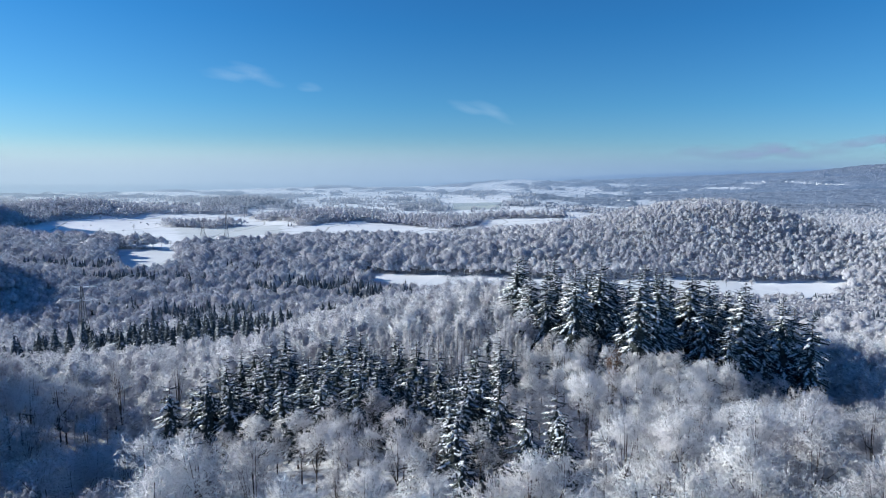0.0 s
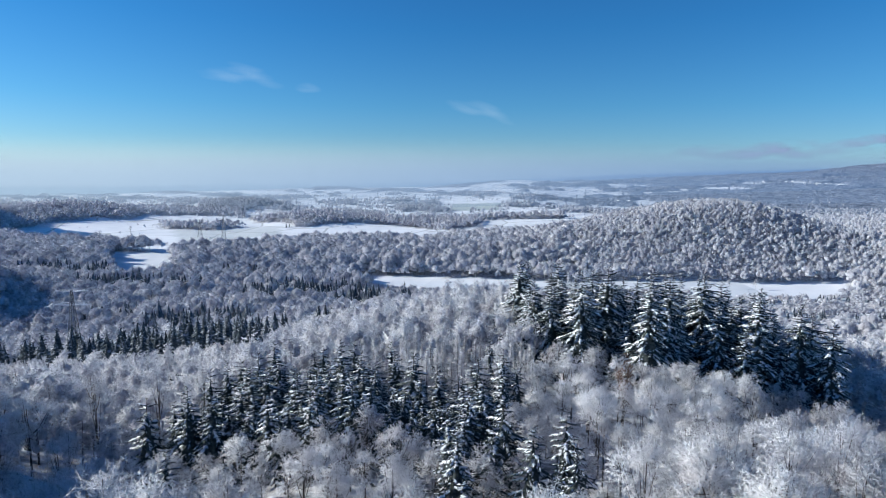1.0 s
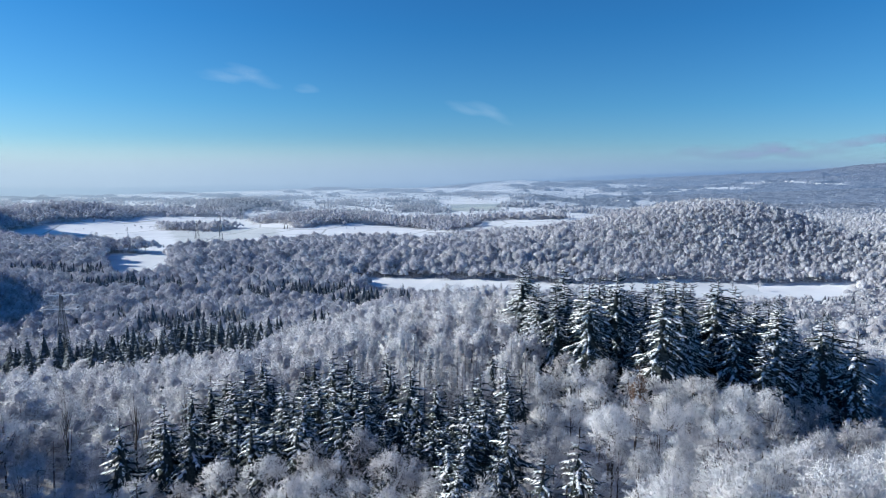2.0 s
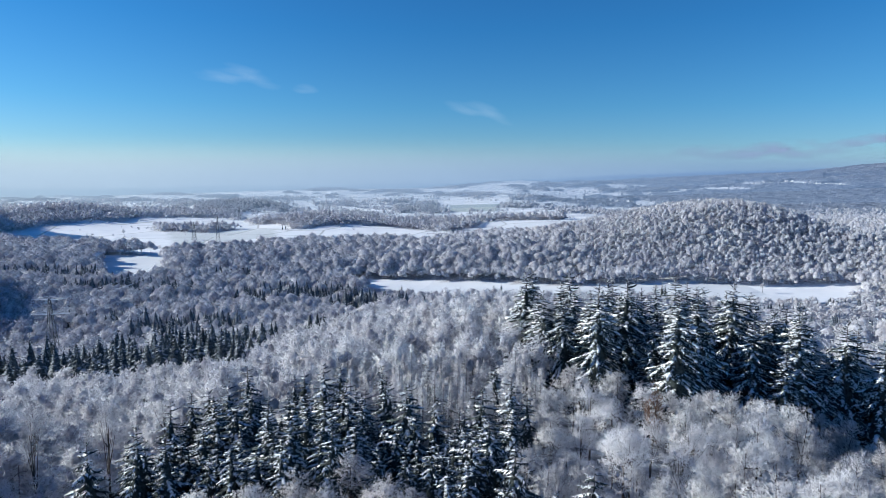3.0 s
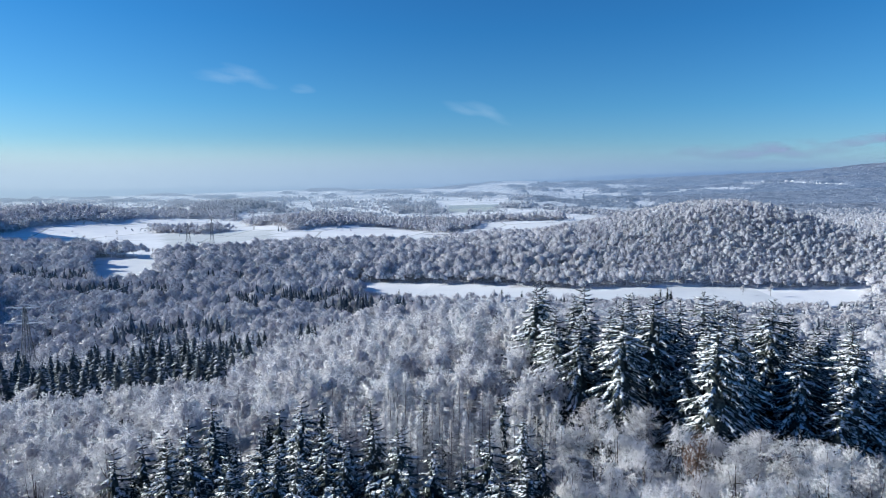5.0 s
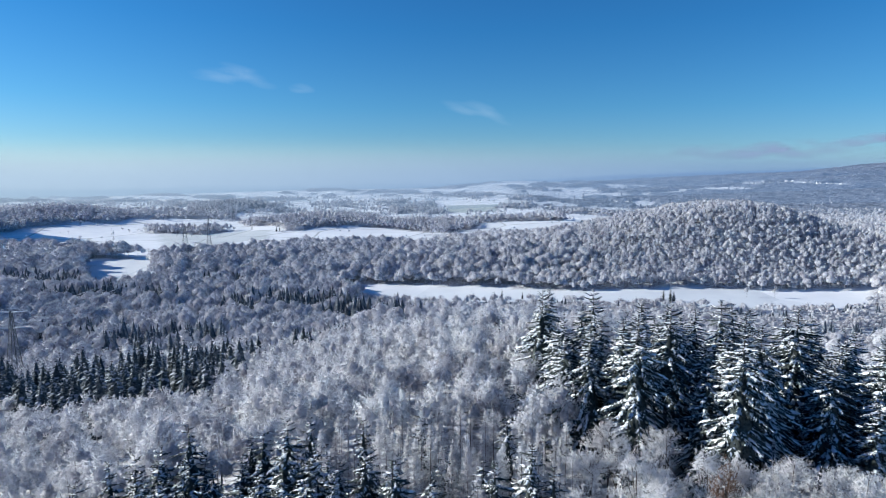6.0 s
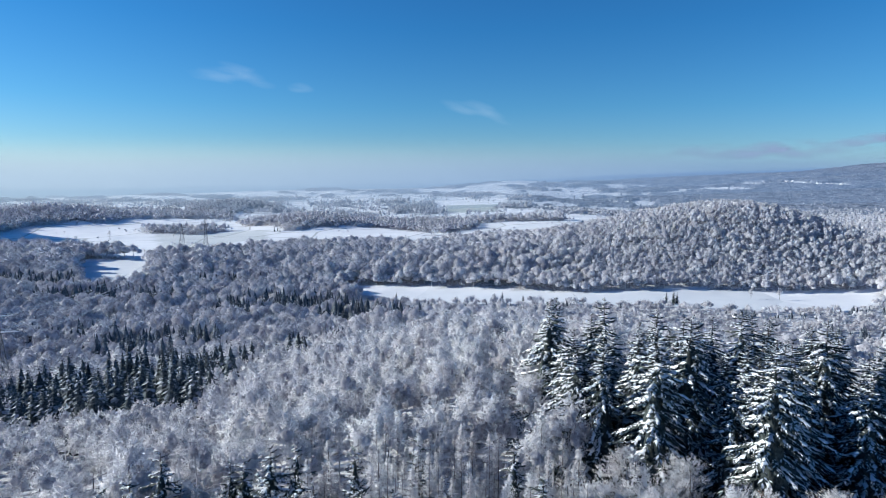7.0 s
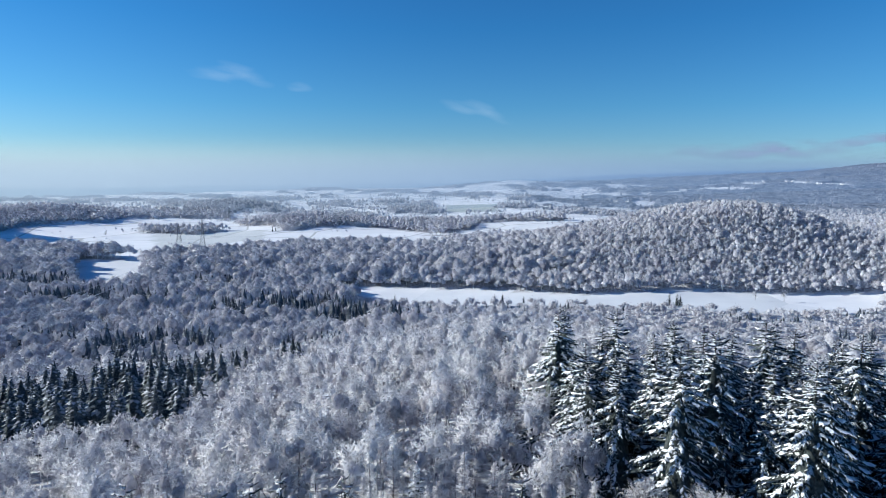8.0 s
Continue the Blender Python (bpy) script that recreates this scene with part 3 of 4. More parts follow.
                nn = np.concatenate([np.tile(unit(facing + up * 0.5), (5, 1)), np.tile(unit(facing + side * 0.7), (5, 1)), np.tile(unit(facing - side * 0.7), (5, 1))])
                s.add(np.concatenate([cc, cc + side * ww[:, None] + drop, cc - side * ww[:, None] + drop]), f, 2, nn)
    return s.done()


def far_spruce(seed, height, spread, whorls, arms, snowy, wide=0.22):
    """A spruce seen from afar: ragged drooping boughs round a dark heart. 0 bark, 1 needles, 2 snow."""
    rng = np.random.default_rng(seed)
    s = Shape()
    tube(s, [(0, 0, -0.8), (0, 0, height * 0.3)], [0.3, 0.25], 3, 0)
    z = np.array([0.04, 0.4, 0.88]) * height
    tube(s, np.stack([z * 0, z * 0, z], -1), spread * np.array([0.55, 0.34, 0.0]), 5, 1)
    n = whorls * arms
    t = 0.06 + 0.94 * (np.repeat(np.arange(whorls), arms) + rng.random(n)) / whorls
    az = 2 * np.pi * (np.tile(np.arange(arms), whorls) + rng.random(n)) / arms + t * 9
    L = (spread * (1 - t) ** 1.0 + 0.45) * rng.uniform(0.6, 1.2, n)
    way = np.stack([np.cos(az), np.sin(az), -0.35 - 0.55 * (1 - t) * rng.random(n)], -1)
    out = unit(np.stack([np.cos(az), np.sin(az), 0 * az + 0.55], -1))
    base = np.stack([0 * t, 0 * t, t * height], -1) + unit(way) * (L * 0.25)[:, None]
    white = rng.random(n) < snowy
    for pick, mat in ((~white, 1), (white, 2)):
        if pick.any():
            flat_blades(s, base[pick], way[pick], L[pick] * 0.8, wide * (L[pick] + 0.9), mat, out[pick], 0.4)
    return s.done()


def mesh_of(name, v, f, m, mats, normals=None):
    me = bpy.data.meshes.new(name)
    me.vertices.add(len(v))
    me.vertices.foreach_set("co", np.ascontiguousarray(v, dtype=np.float32).ravel())
    me.loops.add(f.size)
    me.loops.foreach_set("vertex_index", np.ascontiguousarray(f, dtype=np.int32).ravel())
    me.polygons.add(len(f))
    me.polygons.foreach_set("loop_start", np.arange(0, f.size, 3, dtype=np.int32))
    me.polygons.foreach_set("material_index", np.ascontiguousarray(m, dtype=np.int32))
    if normals is not None:
        turned = me.attributes.new("custom_normal", "FLOAT_VECTOR", "POINT")
        turned.data.foreach_set("vector", np.ascontiguousarray(normals, dtype=np.float32).ravel())
    me.update(calc_edges=True)
    for x in mats:
        me.materials.append(x)
    return me


def tree_thing(kind, template, names, mats, label, category, group):
    """One tree: an Empty at the foot, with a mesh for each of its parts."""
    v, f, m, o = template
    ob = new(kind)
    for k, (nm, mat) in enumerate(zip(names, mats)):
        part_f = f[m == k]
        used, back_to = np.unique(part_f, return_inverse=True)
        child = new(nm, mesh_of(nm, v[used], back_to.reshape(-1, 3), np.zeros(len(part_f)), [mat], o[used]))
        child.parent = ob
        if nm in ("snow_load", "crown", "needles"):
            tagged(child, kind="stuff")
    return tagged(ob, label, category, group)


def spot(x, y, turn, size, tall=1.0):
    z = float(ground_z(x, y))
    return Matrix.LocRotScale((x, y, z), Euler((0, 0, turn)), (size, size, size * tall))


def woods(name, templates, xy, size, tall, rng, mats, label, category):
    """Trees past counting, joined into one mesh."""
    pick = rng.integers(0, len(templates), len(xy))
    V, F, M, O, n = [], [], [], [], 0
    z = ground_z(xy[:, 0], xy[:, 1])
    for k, (tv, tf, tm, to) in enumerate(templates):
        idx = np.nonzero(pick == k)[0]
        if not len(idx):
            continue
        a = rng.random(len(idx)) * 2 * np.pi
        c, s = np.cos(a)[:, None], np.sin(a)[:, None]
        sz, tl = size[idx], tall[idx]
        x = (tv[None, :, 0] * c - tv[None, :, 1] * s) * sz[:, None] + xy[idx, 0][:, None]
        y = (tv[None, :, 0] * s + tv[None, :, 1] * c) * sz[:, None] + xy[idx, 1][:, None]
        zz = tv[None, :, 2] * (sz * tl)[:, None] + z[idx][:, None]
        V.append(np.stack([x, y, zz], -1).reshape(-1, 3))
        O.append(np.stack([to[None, :, 0] * c - to[None, :, 1] * s, to[None, :, 0] * s + to[None, :, 1] * c, np.broadcast_to(to[None, :, 2], x.shape)], -1).reshape(-1, 3))
        F.append((tf[None] + (np.arange(len(idx)) * len(tv))[:, None, None]).reshape(-1, 3) + n)
        M.append(np.tile(tm, len(idx)))
        n += len(idx) * len(tv)
    ob = new(name, mesh_of(name, np.concatenate(V), np.concatenate(F), np.concatenate(M), mats, np.concatenate(O)))
    return tagged(ob, label, category, kind="stuff")


def scatter(x0, x1, y0, y1, gap, rng):
    nx, ny = int((x1 - x0) / gap), int((y1 - y0) / gap)
    X, Y = np.meshgrid(np.arange(nx), np.arange(ny))
    p = np.stack([x0 + (X + 0.5 * (Y % 2)) * gap, y0 + Y * gap], -1).reshape(-1, 2).astype(float)
    return p + rng.uniform(-0.42, 0.42, p.shape) * gap


def in_sight(p, margin=14.0):
    """The wedge of land that the flight looks over."""
    return (np.abs(p[:, 0]) < 0.80 * p[:, 1] + margin) & (p[:, 1] > 60)


def fluffy(seed, height, spread, twigs, length, width, lobes=6, low=0.25, heart=0.7, rings=2, sides=5, weep=0.2):
    """A frosted tree far off: fine twigs round several lobes. 0 bark, 1 twigs, 2 the closed heart of each lobe."""
    rng = np.random.default_rng(seed)
    s = Shape()
    tube(s, [(0, 0, -0.8), (0, 0, height * 0.55)], [0.25, 0.12], 3, 0)
    turn = rng.random() * 6.28 + np.arange(lobes) * 2.4 + rng.normal(0, 0.3, lobes)
    off = spread * rng.uniform(0.38, 0.62, lobes)
    size = rng.uniform(0.38, 0.56, lobes) * spread
    top = height * rng.uniform(0.62, 0.90, lobes)
    off[0], size[0], top[0] = 0.08 * spread, 0.60 * spread, height
    half = np.minimum((top - height * low) * 0.5, size * 1.25)
    half[0] = (height * (1 - low)) * 0.42
    c = np.stack([np.cos(turn) * off, np.sin(turn) * off, top - half], -1)
    stretch = np.stack([size, size, half], -1)
    for c0, h0 in zip(c, stretch) if heart else ():
        lump(s, rng, c0, h0 * heart, 2, rings, sides)
    k = rng.integers(0, lobes, twigs)
    d = rng.normal(size=(twigs, 3))
    d[:, 2] = np.where(d[:, 2] < -0.4, -d[:, 2], d[:, 2])
    d = unit(d)
    r = 0.62 + 0.36 * rng.random(twigs) if heart else rng.random(twigs) ** 0.45
    base = c[k] + d * r[:, None] * stretch[k]
    crown = unit((base - np.array([0, 0, height * (1 + low) * 0.5])) / np.array([spread, spread, height * (1 - low) * 0.5]))
    blades(s, base, d * 0.5 + rng.normal(size=(twigs, 3)) * 0.6 + np.array([0, 0, 0.1]), length * (0.6 + 0.8 * rng.random(twigs)), width * (0.6 + 0.8 * rng.random(twigs)), rng, 1,
           weep, unit(0.6 * d + 0.5 * crown + np.array([0, 0, 0.3])), 0.2)
    return s.done()


def canopy(name, x0, x1, y0, y1, cell, tall, mask, mat, label):
    """The closed top of a far wood: uneven crowns side by side, down to the ground at its edges."""
    rng = np.random.default_rng(int(y0))
    nx, ny = int((x1 - x0) / cell), int((y1 - y0) / cell)
    X, Y = np.meshgrid(x0 + np.arange(nx) * cell, y0 + np.arange(ny) * cell)
    wx, wy = X + 4 * cell * ripple(X, Y, 5 * cell, 1.0), Y + 5 * cell * ripple(X, Y, 4 * cell, 3.0)
    keep = mask(wx, wy) & (np.abs(X) < 0.8 * Y + 80)
    X = X + rng.uniform(-0.4, 0.4, X.shape) * cell
    Y = Y + rng.uniform(-0.4, 0.4, Y.shape) * cell
    # a vertex at the rim of the wood goes to the ground
    deep = keep.copy()
    deep[1:] &= keep[:-1]
    deep[:-1] &= keep[1:]
    deep[:, 1:] &= keep[:, :-1]
    deep[:, :-1] &= keep[:, 1:]
    inner = deep.copy()
    inner[1:] &= deep[:-1]
    inner[:-1] &= deep[1:]
    inner[:, 1:] &= deep[:, :-1]
    inner[:, :-1] &= deep[:, 1:]
    crown = tall * (0.58 + 0.42 * rng.random(X.shape)) * (0.85 + 0.25 * ripple(X, Y, 9 * cell, 2)) * np.where(inner, 1.0, 0.72)
    Z = ground_z(X, Y) + np.where(deep, crown, -0.5)
    quad = keep[:-1, :-1] & keep[1:, :-1] & keep[:-1, 1:] & keep[1:, 1:]
    i = np.arange(nx * ny).reshape(ny, nx)
    a, b_, c, d = i[:-1, :-1][quad], i[:-1, 1:][quad], i[1:, 1:][quad], i[1:, :-1][quad]
    f = np.concatenate([np.stack([a, b_, c], -1), np.stack([a, c, d], -1)])
    v = np.stack([X, Y, Z], -1).reshape(-1, 3)
    used, f = np.unique(f, return_inverse=True)
    f = f.reshape(-1, 3)
    ob = new(name, mesh_of(name, v[used], f, np.zeros(len(f)), [mat]))
    return tagged(ob, label, "woodland", kind="stuff")


rng = np.random.default_rng(7)

# ---- planting ----
# stands of spruce: centre x, y, half widths, height of the trees, share of spruce
STANDS = [(77, 222, 51, 34, 37, 1.0), (-24, 166, 45, 25, 22, 0.96), (10, 116, 22, 20, 23, 0.16), (-130, 310, 42, 26, 25, 0.97), (-190, 368, 85, 44, 28, 0.97), (-125, 425, 48, 36, 25, 0.7),
          (-175, 740, 85, 45, 25, 0.85), (-68, 690, 60, 40, 24, 0.8), (-70, 520, 60, 34, 22, 0.6), (-235, 560, 60, 50, 26, 0.65), (410, 615, 70, 20, 18, 0.9), (335, 690, 60, 14, 15, 0.8), (475, 715, 55, 22, 15, 0.75), (560, 640, 60, 40, 18, 0.7),
          (-205, 500, 16, 16, 24, 0.9), (-400, 775, 95, 30, 25, 0.8), (-560, 880, 80, 34, 25, 0.75), (30, 745, 120, 22, 18, 0.4), (-330, 600, 40, 25, 23, 0.6), (-300, 900, 50, 30, 23, 0.4)]
COLUMNS = (2, 187, 26, 17)      # a thicket of slim young trees


def stand_at(p, stray=0.02, stands=STANDS):
    """For each point the height of the spruces there, or 0 where broad-leaved trees grow."""
    tall = np.zeros(len(p))
    for cx, cy, rx, ry, h, share in stands:
        edge = ((p[:, 0] - cx) / rx) ** 2 + ((p[:, 1] - cy) / ry) ** 2 + 0.25 * ripple(p[:, 0], p[:, 1], 14, cx)
        tall = np.where((edge < 1) & (rng.random(len(p)) < share), h, tall)
    tall = np.where((tall == 0) & (rng.random(len(p)) < stray), 20, tall)
    return tall


def in_columns(p):
    return ((p[:, 0] - COLUMNS[0]) / COLUMNS[2]) ** 2 + ((p[:, 1] - COLUMNS[1]) / COLUMNS[3]) ** 2 < 1


# single spruces that stand out: x, y, height of the tip
TALL = [(27.5, 233, 71), (31, 243, 69.5), (43, 239, 70), (43, 199.5, 72), (54, 210, 72), (61.5, 190, 72), (103, 207, 65.6), (113, 201, 62),
        (92, 229, 65), (86, 246, 65), (90, 220, 69), (30, 213, 63), (121, 208, 58), (72, 203, 69), (78, 236, 68), (97, 196, 64), (108, 214, 63), (119, 194, 58)]
SMALL = [(5, 134, 52), (17, 117.4, 55.8), (23, 109, 56.6), (-4.3, 119, 45.8), (-20, 160.6, 52.6), (-60, 149.5, 51), (-36, 188, 50),
         (18.5, 183, 49.5), (-83, 164, 33), (-135, 178, 48), (200, 287, 22), (21, 290, 50), (-55, 118, 46), (-46, 110, 46), (-68, 146, 49), (-40, 103, 45), (-125, 182, 44),
         (-13, 178, 51), (8, 175, 50), (14, 191, 52), (-4, 197, 51), (20, 171, 51), (-16, 191, 51), (1, 185, 48)]

big_spruces = [tree_thing("spruce", spruce(20 + k, 34, 7.6 + 0.5 * k, 190, 0.66), ("trunk", "needles", "snow_load"), (BARK, NEEDLES, SNOW),
                          "tall dark spruce with heavy snow on drooping boughs", "spruce", "spruces on the ridge") for k in range(4)]
mid_spruces = [tree_thing("young_spruce", spruce(40 + k, 22, 4.7 + 0.5 * k, 78, 0.45), ("trunk", "needles", "snow_load"), (BARK, NEEDLES, SNOW),
                          "slim dark young spruce dusted with snow", "spruce", "young spruces in the stand") for k in range(3)]
slope_spruces = [tree_thing("slope_spruce", far_spruce(50 + k, 24 + k % 2, 6.8 + 0.5 * k, 15, 8, 0.40, 0.19), ("trunk", "needles", "snow_load"), (BARK, NEEDLES_RIME, RIME),
                            "rimed dark spruce in a close stand on the slope", "spruce", "spruces on the slope") for k in range(4)]
near_broad = [tree_thing("frosted_tree", broadleaf(60 + k, 20, 5.8 + 0.5 * (k % 3), 108, 6, 8, 1.6, 0.07, 14, 0.1), ("trunk", "crown"), (BARK, (FROST, FROST_GREY, FROST, FROST_GREY, FROST)[k]),
                         "bare broad-leaved tree white with hoar frost", "tree", "frosted trees on the ridge") for k in range(5)]
columns = [tree_thing("frosted_sapling", slim_tree(80 + k, 19, 3.2), ("trunk", "crown"), (BARK, (FROST, FROST_GREY)[k]),
                      "slim upright young tree grey with frost", "tree", "slim saplings") for k in range(2)]
made = set()


def plant(models, x, y, size, tall=1.0):
    k = int(rng.integers(0, len(models)))
    m = spot(x, y, float(rng.random() * 6.28), size, tall)
    if k not in made and id(models[k]) not in made:
        made.add(id(models[k]))
        models[k].matrix_basis = m
        return models[k]
    c = copy_thing(models[k], m)
    c.scale = m.to_scale()
    return c


taken = [(48.3, 168.4), (47.4, 164.0), (-87, 158), (-73.5, 162), (-97, 172)]
for x, y, top in TALL:
    h = top - float(ground_z(x, y))
    plant(big_spruces, x, y, 1.12 * h / 34, 1 / 1.12)
    taken.append((x, y))
for x, y, top in SMALL:
    h = top - float(ground_z(x, y))
    plant(mid_spruces, x, y, 1.15 * h / 22, 1 / 1.15)
    taken.append((x, y))


def clear_of_taken(p, gap):
    t = np.array(taken)
    return np.min(np.hypot(p[:, None, 0] - t[None, :, 0], p[:, None, 1] - t[None, :, 1]), axis=1) > gap


NEAR = 158.0


def on_slope(p):
    """The front of the spruce stand on the western slope."""
    a = ((p[:, 0] + 130) / 44) ** 2 + ((p[:, 1] - 310) / 27) ** 2
    c = ((p[:, 0] + 190) / 87) ** 2 + ((p[:, 1] - 368) / 46) ** 2
    return ((a < 1) | (c < 1)) & (p[:, 1] < 352)


# tall spruces on the brow
p = scatter(0, 140, 180, 262, 9.6, rng)
edge = ((p[:, 0] - 78) / 52) ** 2 + ((p[:, 1] - 224) / 34) ** 2
p = p[(edge < 1) & clear_of_taken(p, 6.2)]
for x, y in p:
    plant(big_spruces, x, y, 1.12 * (0.93 - 0.0016 * max(0, x - 60)) * rng.uniform(0.86, 1.08), 1 / 1.12)
# young spruces
p = scatter(-80, 60, 85, 200, 5.3, rng)
p = p[(stand_at(p) > 0) & (stand_at(p) < 30) & clear_of_taken(p, 3.2) & ~in_columns(p)]
for x, y in p:
    plant(mid_spruces, x, y, 1.25 * rng.uniform(0.6, 1.0), 0.84)
taken += [tuple(q) for q in p]
# spruces on the western slope
p = scatter(-280, -80, 270, 352, 8.0, rng)
p = p[on_slope(p) & in_sight(p, 10)]
for x, y in p:
    plant(slope_spruces, x, y, 1.12 * rng.uniform(0.72, 1.12), 0.92)
# saplings
p = scatter(-28, 32, 165, 210, 4.1, rng)
p = p[in_columns(p) & clear_of_taken(p, 3.0)]
for x, y in p:
    plant(columns, x, y, rng.uniform(0.6, 1.12), rng.uniform(0.9, 1.1))
# broad-leaved trees nearby
p = scatter(-160, 160, 62, 207, 8.1, rng)
p = p[in_sight(p) & clear_of_taken(p, 4.2) & ((p[:, 1] < NEAR) | ((p[:, 0] > 18) & (p[:, 0] < 140)))]
p = p[~in_columns(p) & (((p[:, 0] - 6) / 7) ** 2 + ((p[:, 1] - 147) / 11) ** 2 > 1)]
p = p[(stand_at(p) == 0)]
for x, y in p:
    low = 0.74 if -100 < x < -54 and 120 < y < 157 else 1.12 if x < -54 else 0.72 if x < 34 and y > 92 else 1.24 - 0.36 * float(step(y, 95, 135))
    plant(near_broad, x, y, max(0.82, low) * rng.uniform(0.85, 1.18), low / max(0.82, low) * rng.uniform(0.9, 1.1))

# the wood farther off, past counting
mid_b = [broadleaf(100 + k, 20, 5.8 + 0.5 * (k % 3), 80, 3, 5, 1.7, 0.18, 4, 0.15, 0.0, 0.4, 0.42) for k in range(6)]
far_b = [broadleaf(120 + k, 20, 6.0 + 0.5 * (k % 3), 54, 3, 4, 1.9, 0.27, 2, 0.12, 0.0, 0.4, 0.48) for k in range(6)]
back_b = [fluffy(130 + k, 20, 6.6 + 0.4 * (k % 3), 170, 1.5, 0.42, 6, 0.15, 0.55, 2, 4) for k in range(6)]
dim_b = [fluffy(140 + k, 19, 8.4 + 0.6 * (k % 3), 72, 1.7, 0.6, 5, 0.10, 0.74, 2, 4) for k in range(14)]
hill_b = [fluffy(190 + k, 19, 7.4 + 0.5 * (k % 3), 46, 1.8, 0.62, 4, 0.10, 0.62, 2, 4) for k in range(14)]
brush_b = [fluffy(170 + k, 13, 7.4, 90, 1.5, 0.5, 6, -0.05, 0.55, 2, 4) for k in range(5)]
plain_b = [fluffy(240 + k, 18, 8.0, 16, 2.8, 1.2, 2, 0.1, 0.75, 2, 4) for k in range(10)]
mid_s = [far_spruce(160 + k, 24, 6.8 + 0.4 * k, 13, 8, 0.40, 0.20) for k in range(5)]
far_s = [far_spruce(180 + k, 22 + k % 3, 7.2 + 0.3 * k, 9, 6, 0.42) for k in range(6)]


def zone(y0, y1, gap, margin=20):
    w = 0.8 * y1 + margin
    p = scatter(-w, w, y0, y1, gap, rng)
    p = p[in_sight(p, margin) & wood_at(p[:, 0], p[:, 1])]
    return p


def keep_clear(p):
    """Clear of the trees that are planted singly."""
    on_brow = ((p[:, 0] - 78) / 52) ** 2 + ((p[:, 1] - 224) / 36) ** 2 < 1
    young = ((p[:, 0] + 28) / 42) ** 2 + ((p[:, 1] - 158) / 35) ** 2 < 1
    young |= (p[:, 1] < 207) & (p[:, 0] > 18) & (p[:, 0] < 140)
    return ~on_brow & ~in_columns(p) & ~(young & (p[:, 1] < 200)) & clear_of_taken(p, 3.5) & ~on_slope(p)


def wood_zone(name, y0, y1, gap, broad, spr, margin=20, crown=FROST_CROWN, twig=FROST, needle=NEEDLES_RIME, second=0.0, scale=1.0, region=None, vary=0.36):
    p = zone(y0, y1, gap, margin)
    if region:
        p = p[region(p)]
    tall = stand_at(p, 0.006, STANDS[3:])
    keep = keep_clear(p)
    p, tall = p[keep], tall[keep]
    b, s = p[tall == 0], p[tall > 0]
    tall = tall[tall > 0]
    q = zone(y0, y1, gap * 0.95, margin)
    q = q[keep_clear(q) & (rng.random(len(q)) < second)]
    more = stand_at(q, 0, STANDS[3:])
    s, tall = np.concatenate([s, q[more > 0]]), np.concatenate([tall, more[more > 0]])
    n = len(b)
    # young growth stands lower and looser
    brush = b[inside(b[:, 0], b[:, 1], SCRUB)]
    if len(brush):
        b = b[~inside(b[:, 0], b[:, 1], SCRUB)]
        m = len(brush)
        woods(name.replace("wood", "brush"), brush_b, brush, rng.uniform(0.6, 1.0, m), rng.uniform(0.5, 1.0, m) * np.where(brush[:, 0] < 150, 1.3, 1.0), rng, [FROST_BRUSH, FROST_BRUSH, FROST_CROWN], "low frosted brush before the meadow", "brush")
    n = len(b)
    low = growth(b[:, 0], b[:, 1])
    wide = (0.45 + 0.55 * low) * (1 + 0.2 * step(b[:, 1], 880, 930) * (b[:, 0] < 210))
    flank = 1 - 0.18 * step(-b[:, 0], 50, 90) * step(b[:, 1], 190, 220) * (b[:, 1] < 360)
    woods(name, broad, b, scale * (1.04 + vary * (rng.random(n) - 0.5)) * wide * flank, rng.uniform(0.86, 1.08, n) * low / wide, rng, [FROST_GREY, twig, crown],
               "dense bare broad-leaved wood white with hoar frost", "woodland")
    n = len(s)
    if not n:
        return
    woods(name.replace("frosted", "spruce"), spr, s, tall / 24 * (0.65 + 0.5 * rng.random(n)) * np.minimum(1, growth(s[:, 0], s[:, 1]) + 0.15), rng.uniform(0.9, 1.1, n), rng,
          [BARK, needle, RIME], "dark spruce stand dusted with snow", "woodland")


wood_zone("frosted_wood", NEAR, 270, 8.6, mid_b, mid_s)
wood_zone("frosted_wood_slope", 270, 360, 9.0, far_b, mid_s)
wood_zone("frosted_wood_foot", 360, 500, 9.0, back_b, mid_s, 20, FROST_CROWN, FROST, NEEDLES_RIME, 0.15)
on_hill = lambda q: (q[:, 1] > 850) & (q[:, 0] > 210)
wood_zone("frosted_wood_valley", 500, 1480, 11.4, dim_b, far_s, 60, FROST_VALLEY_CROWN, FROST_VALLEY, NEEDLES_FROST_HAZE, 0.75, 1.0, lambda q: ~on_hill(q), 0.75)
wood_zone("frosted_wood_hill", 800, 1480, 8.6, hill_b, far_s, 60, FROST_VALLEY_CROWN, FROST_VALLEY, NEEDLES_FROST_HAZE, 0.0, 0.98, on_hill)

# the same wood goes on below and behind the flight
p = scatter(-150, 150, -70, 66, 9.5, rng)
p = p[~in_sight(p)]
n = len(p)
woods("frosted_wood_below", back_b, p, rng.uniform(0.75, 1.15, n), rng.uniform(0.85, 1.1, n), rng, [BARK, FROST, FROST_CROWN],
      "dense bare broad-leaved wood white with hoar frost", "woodland")

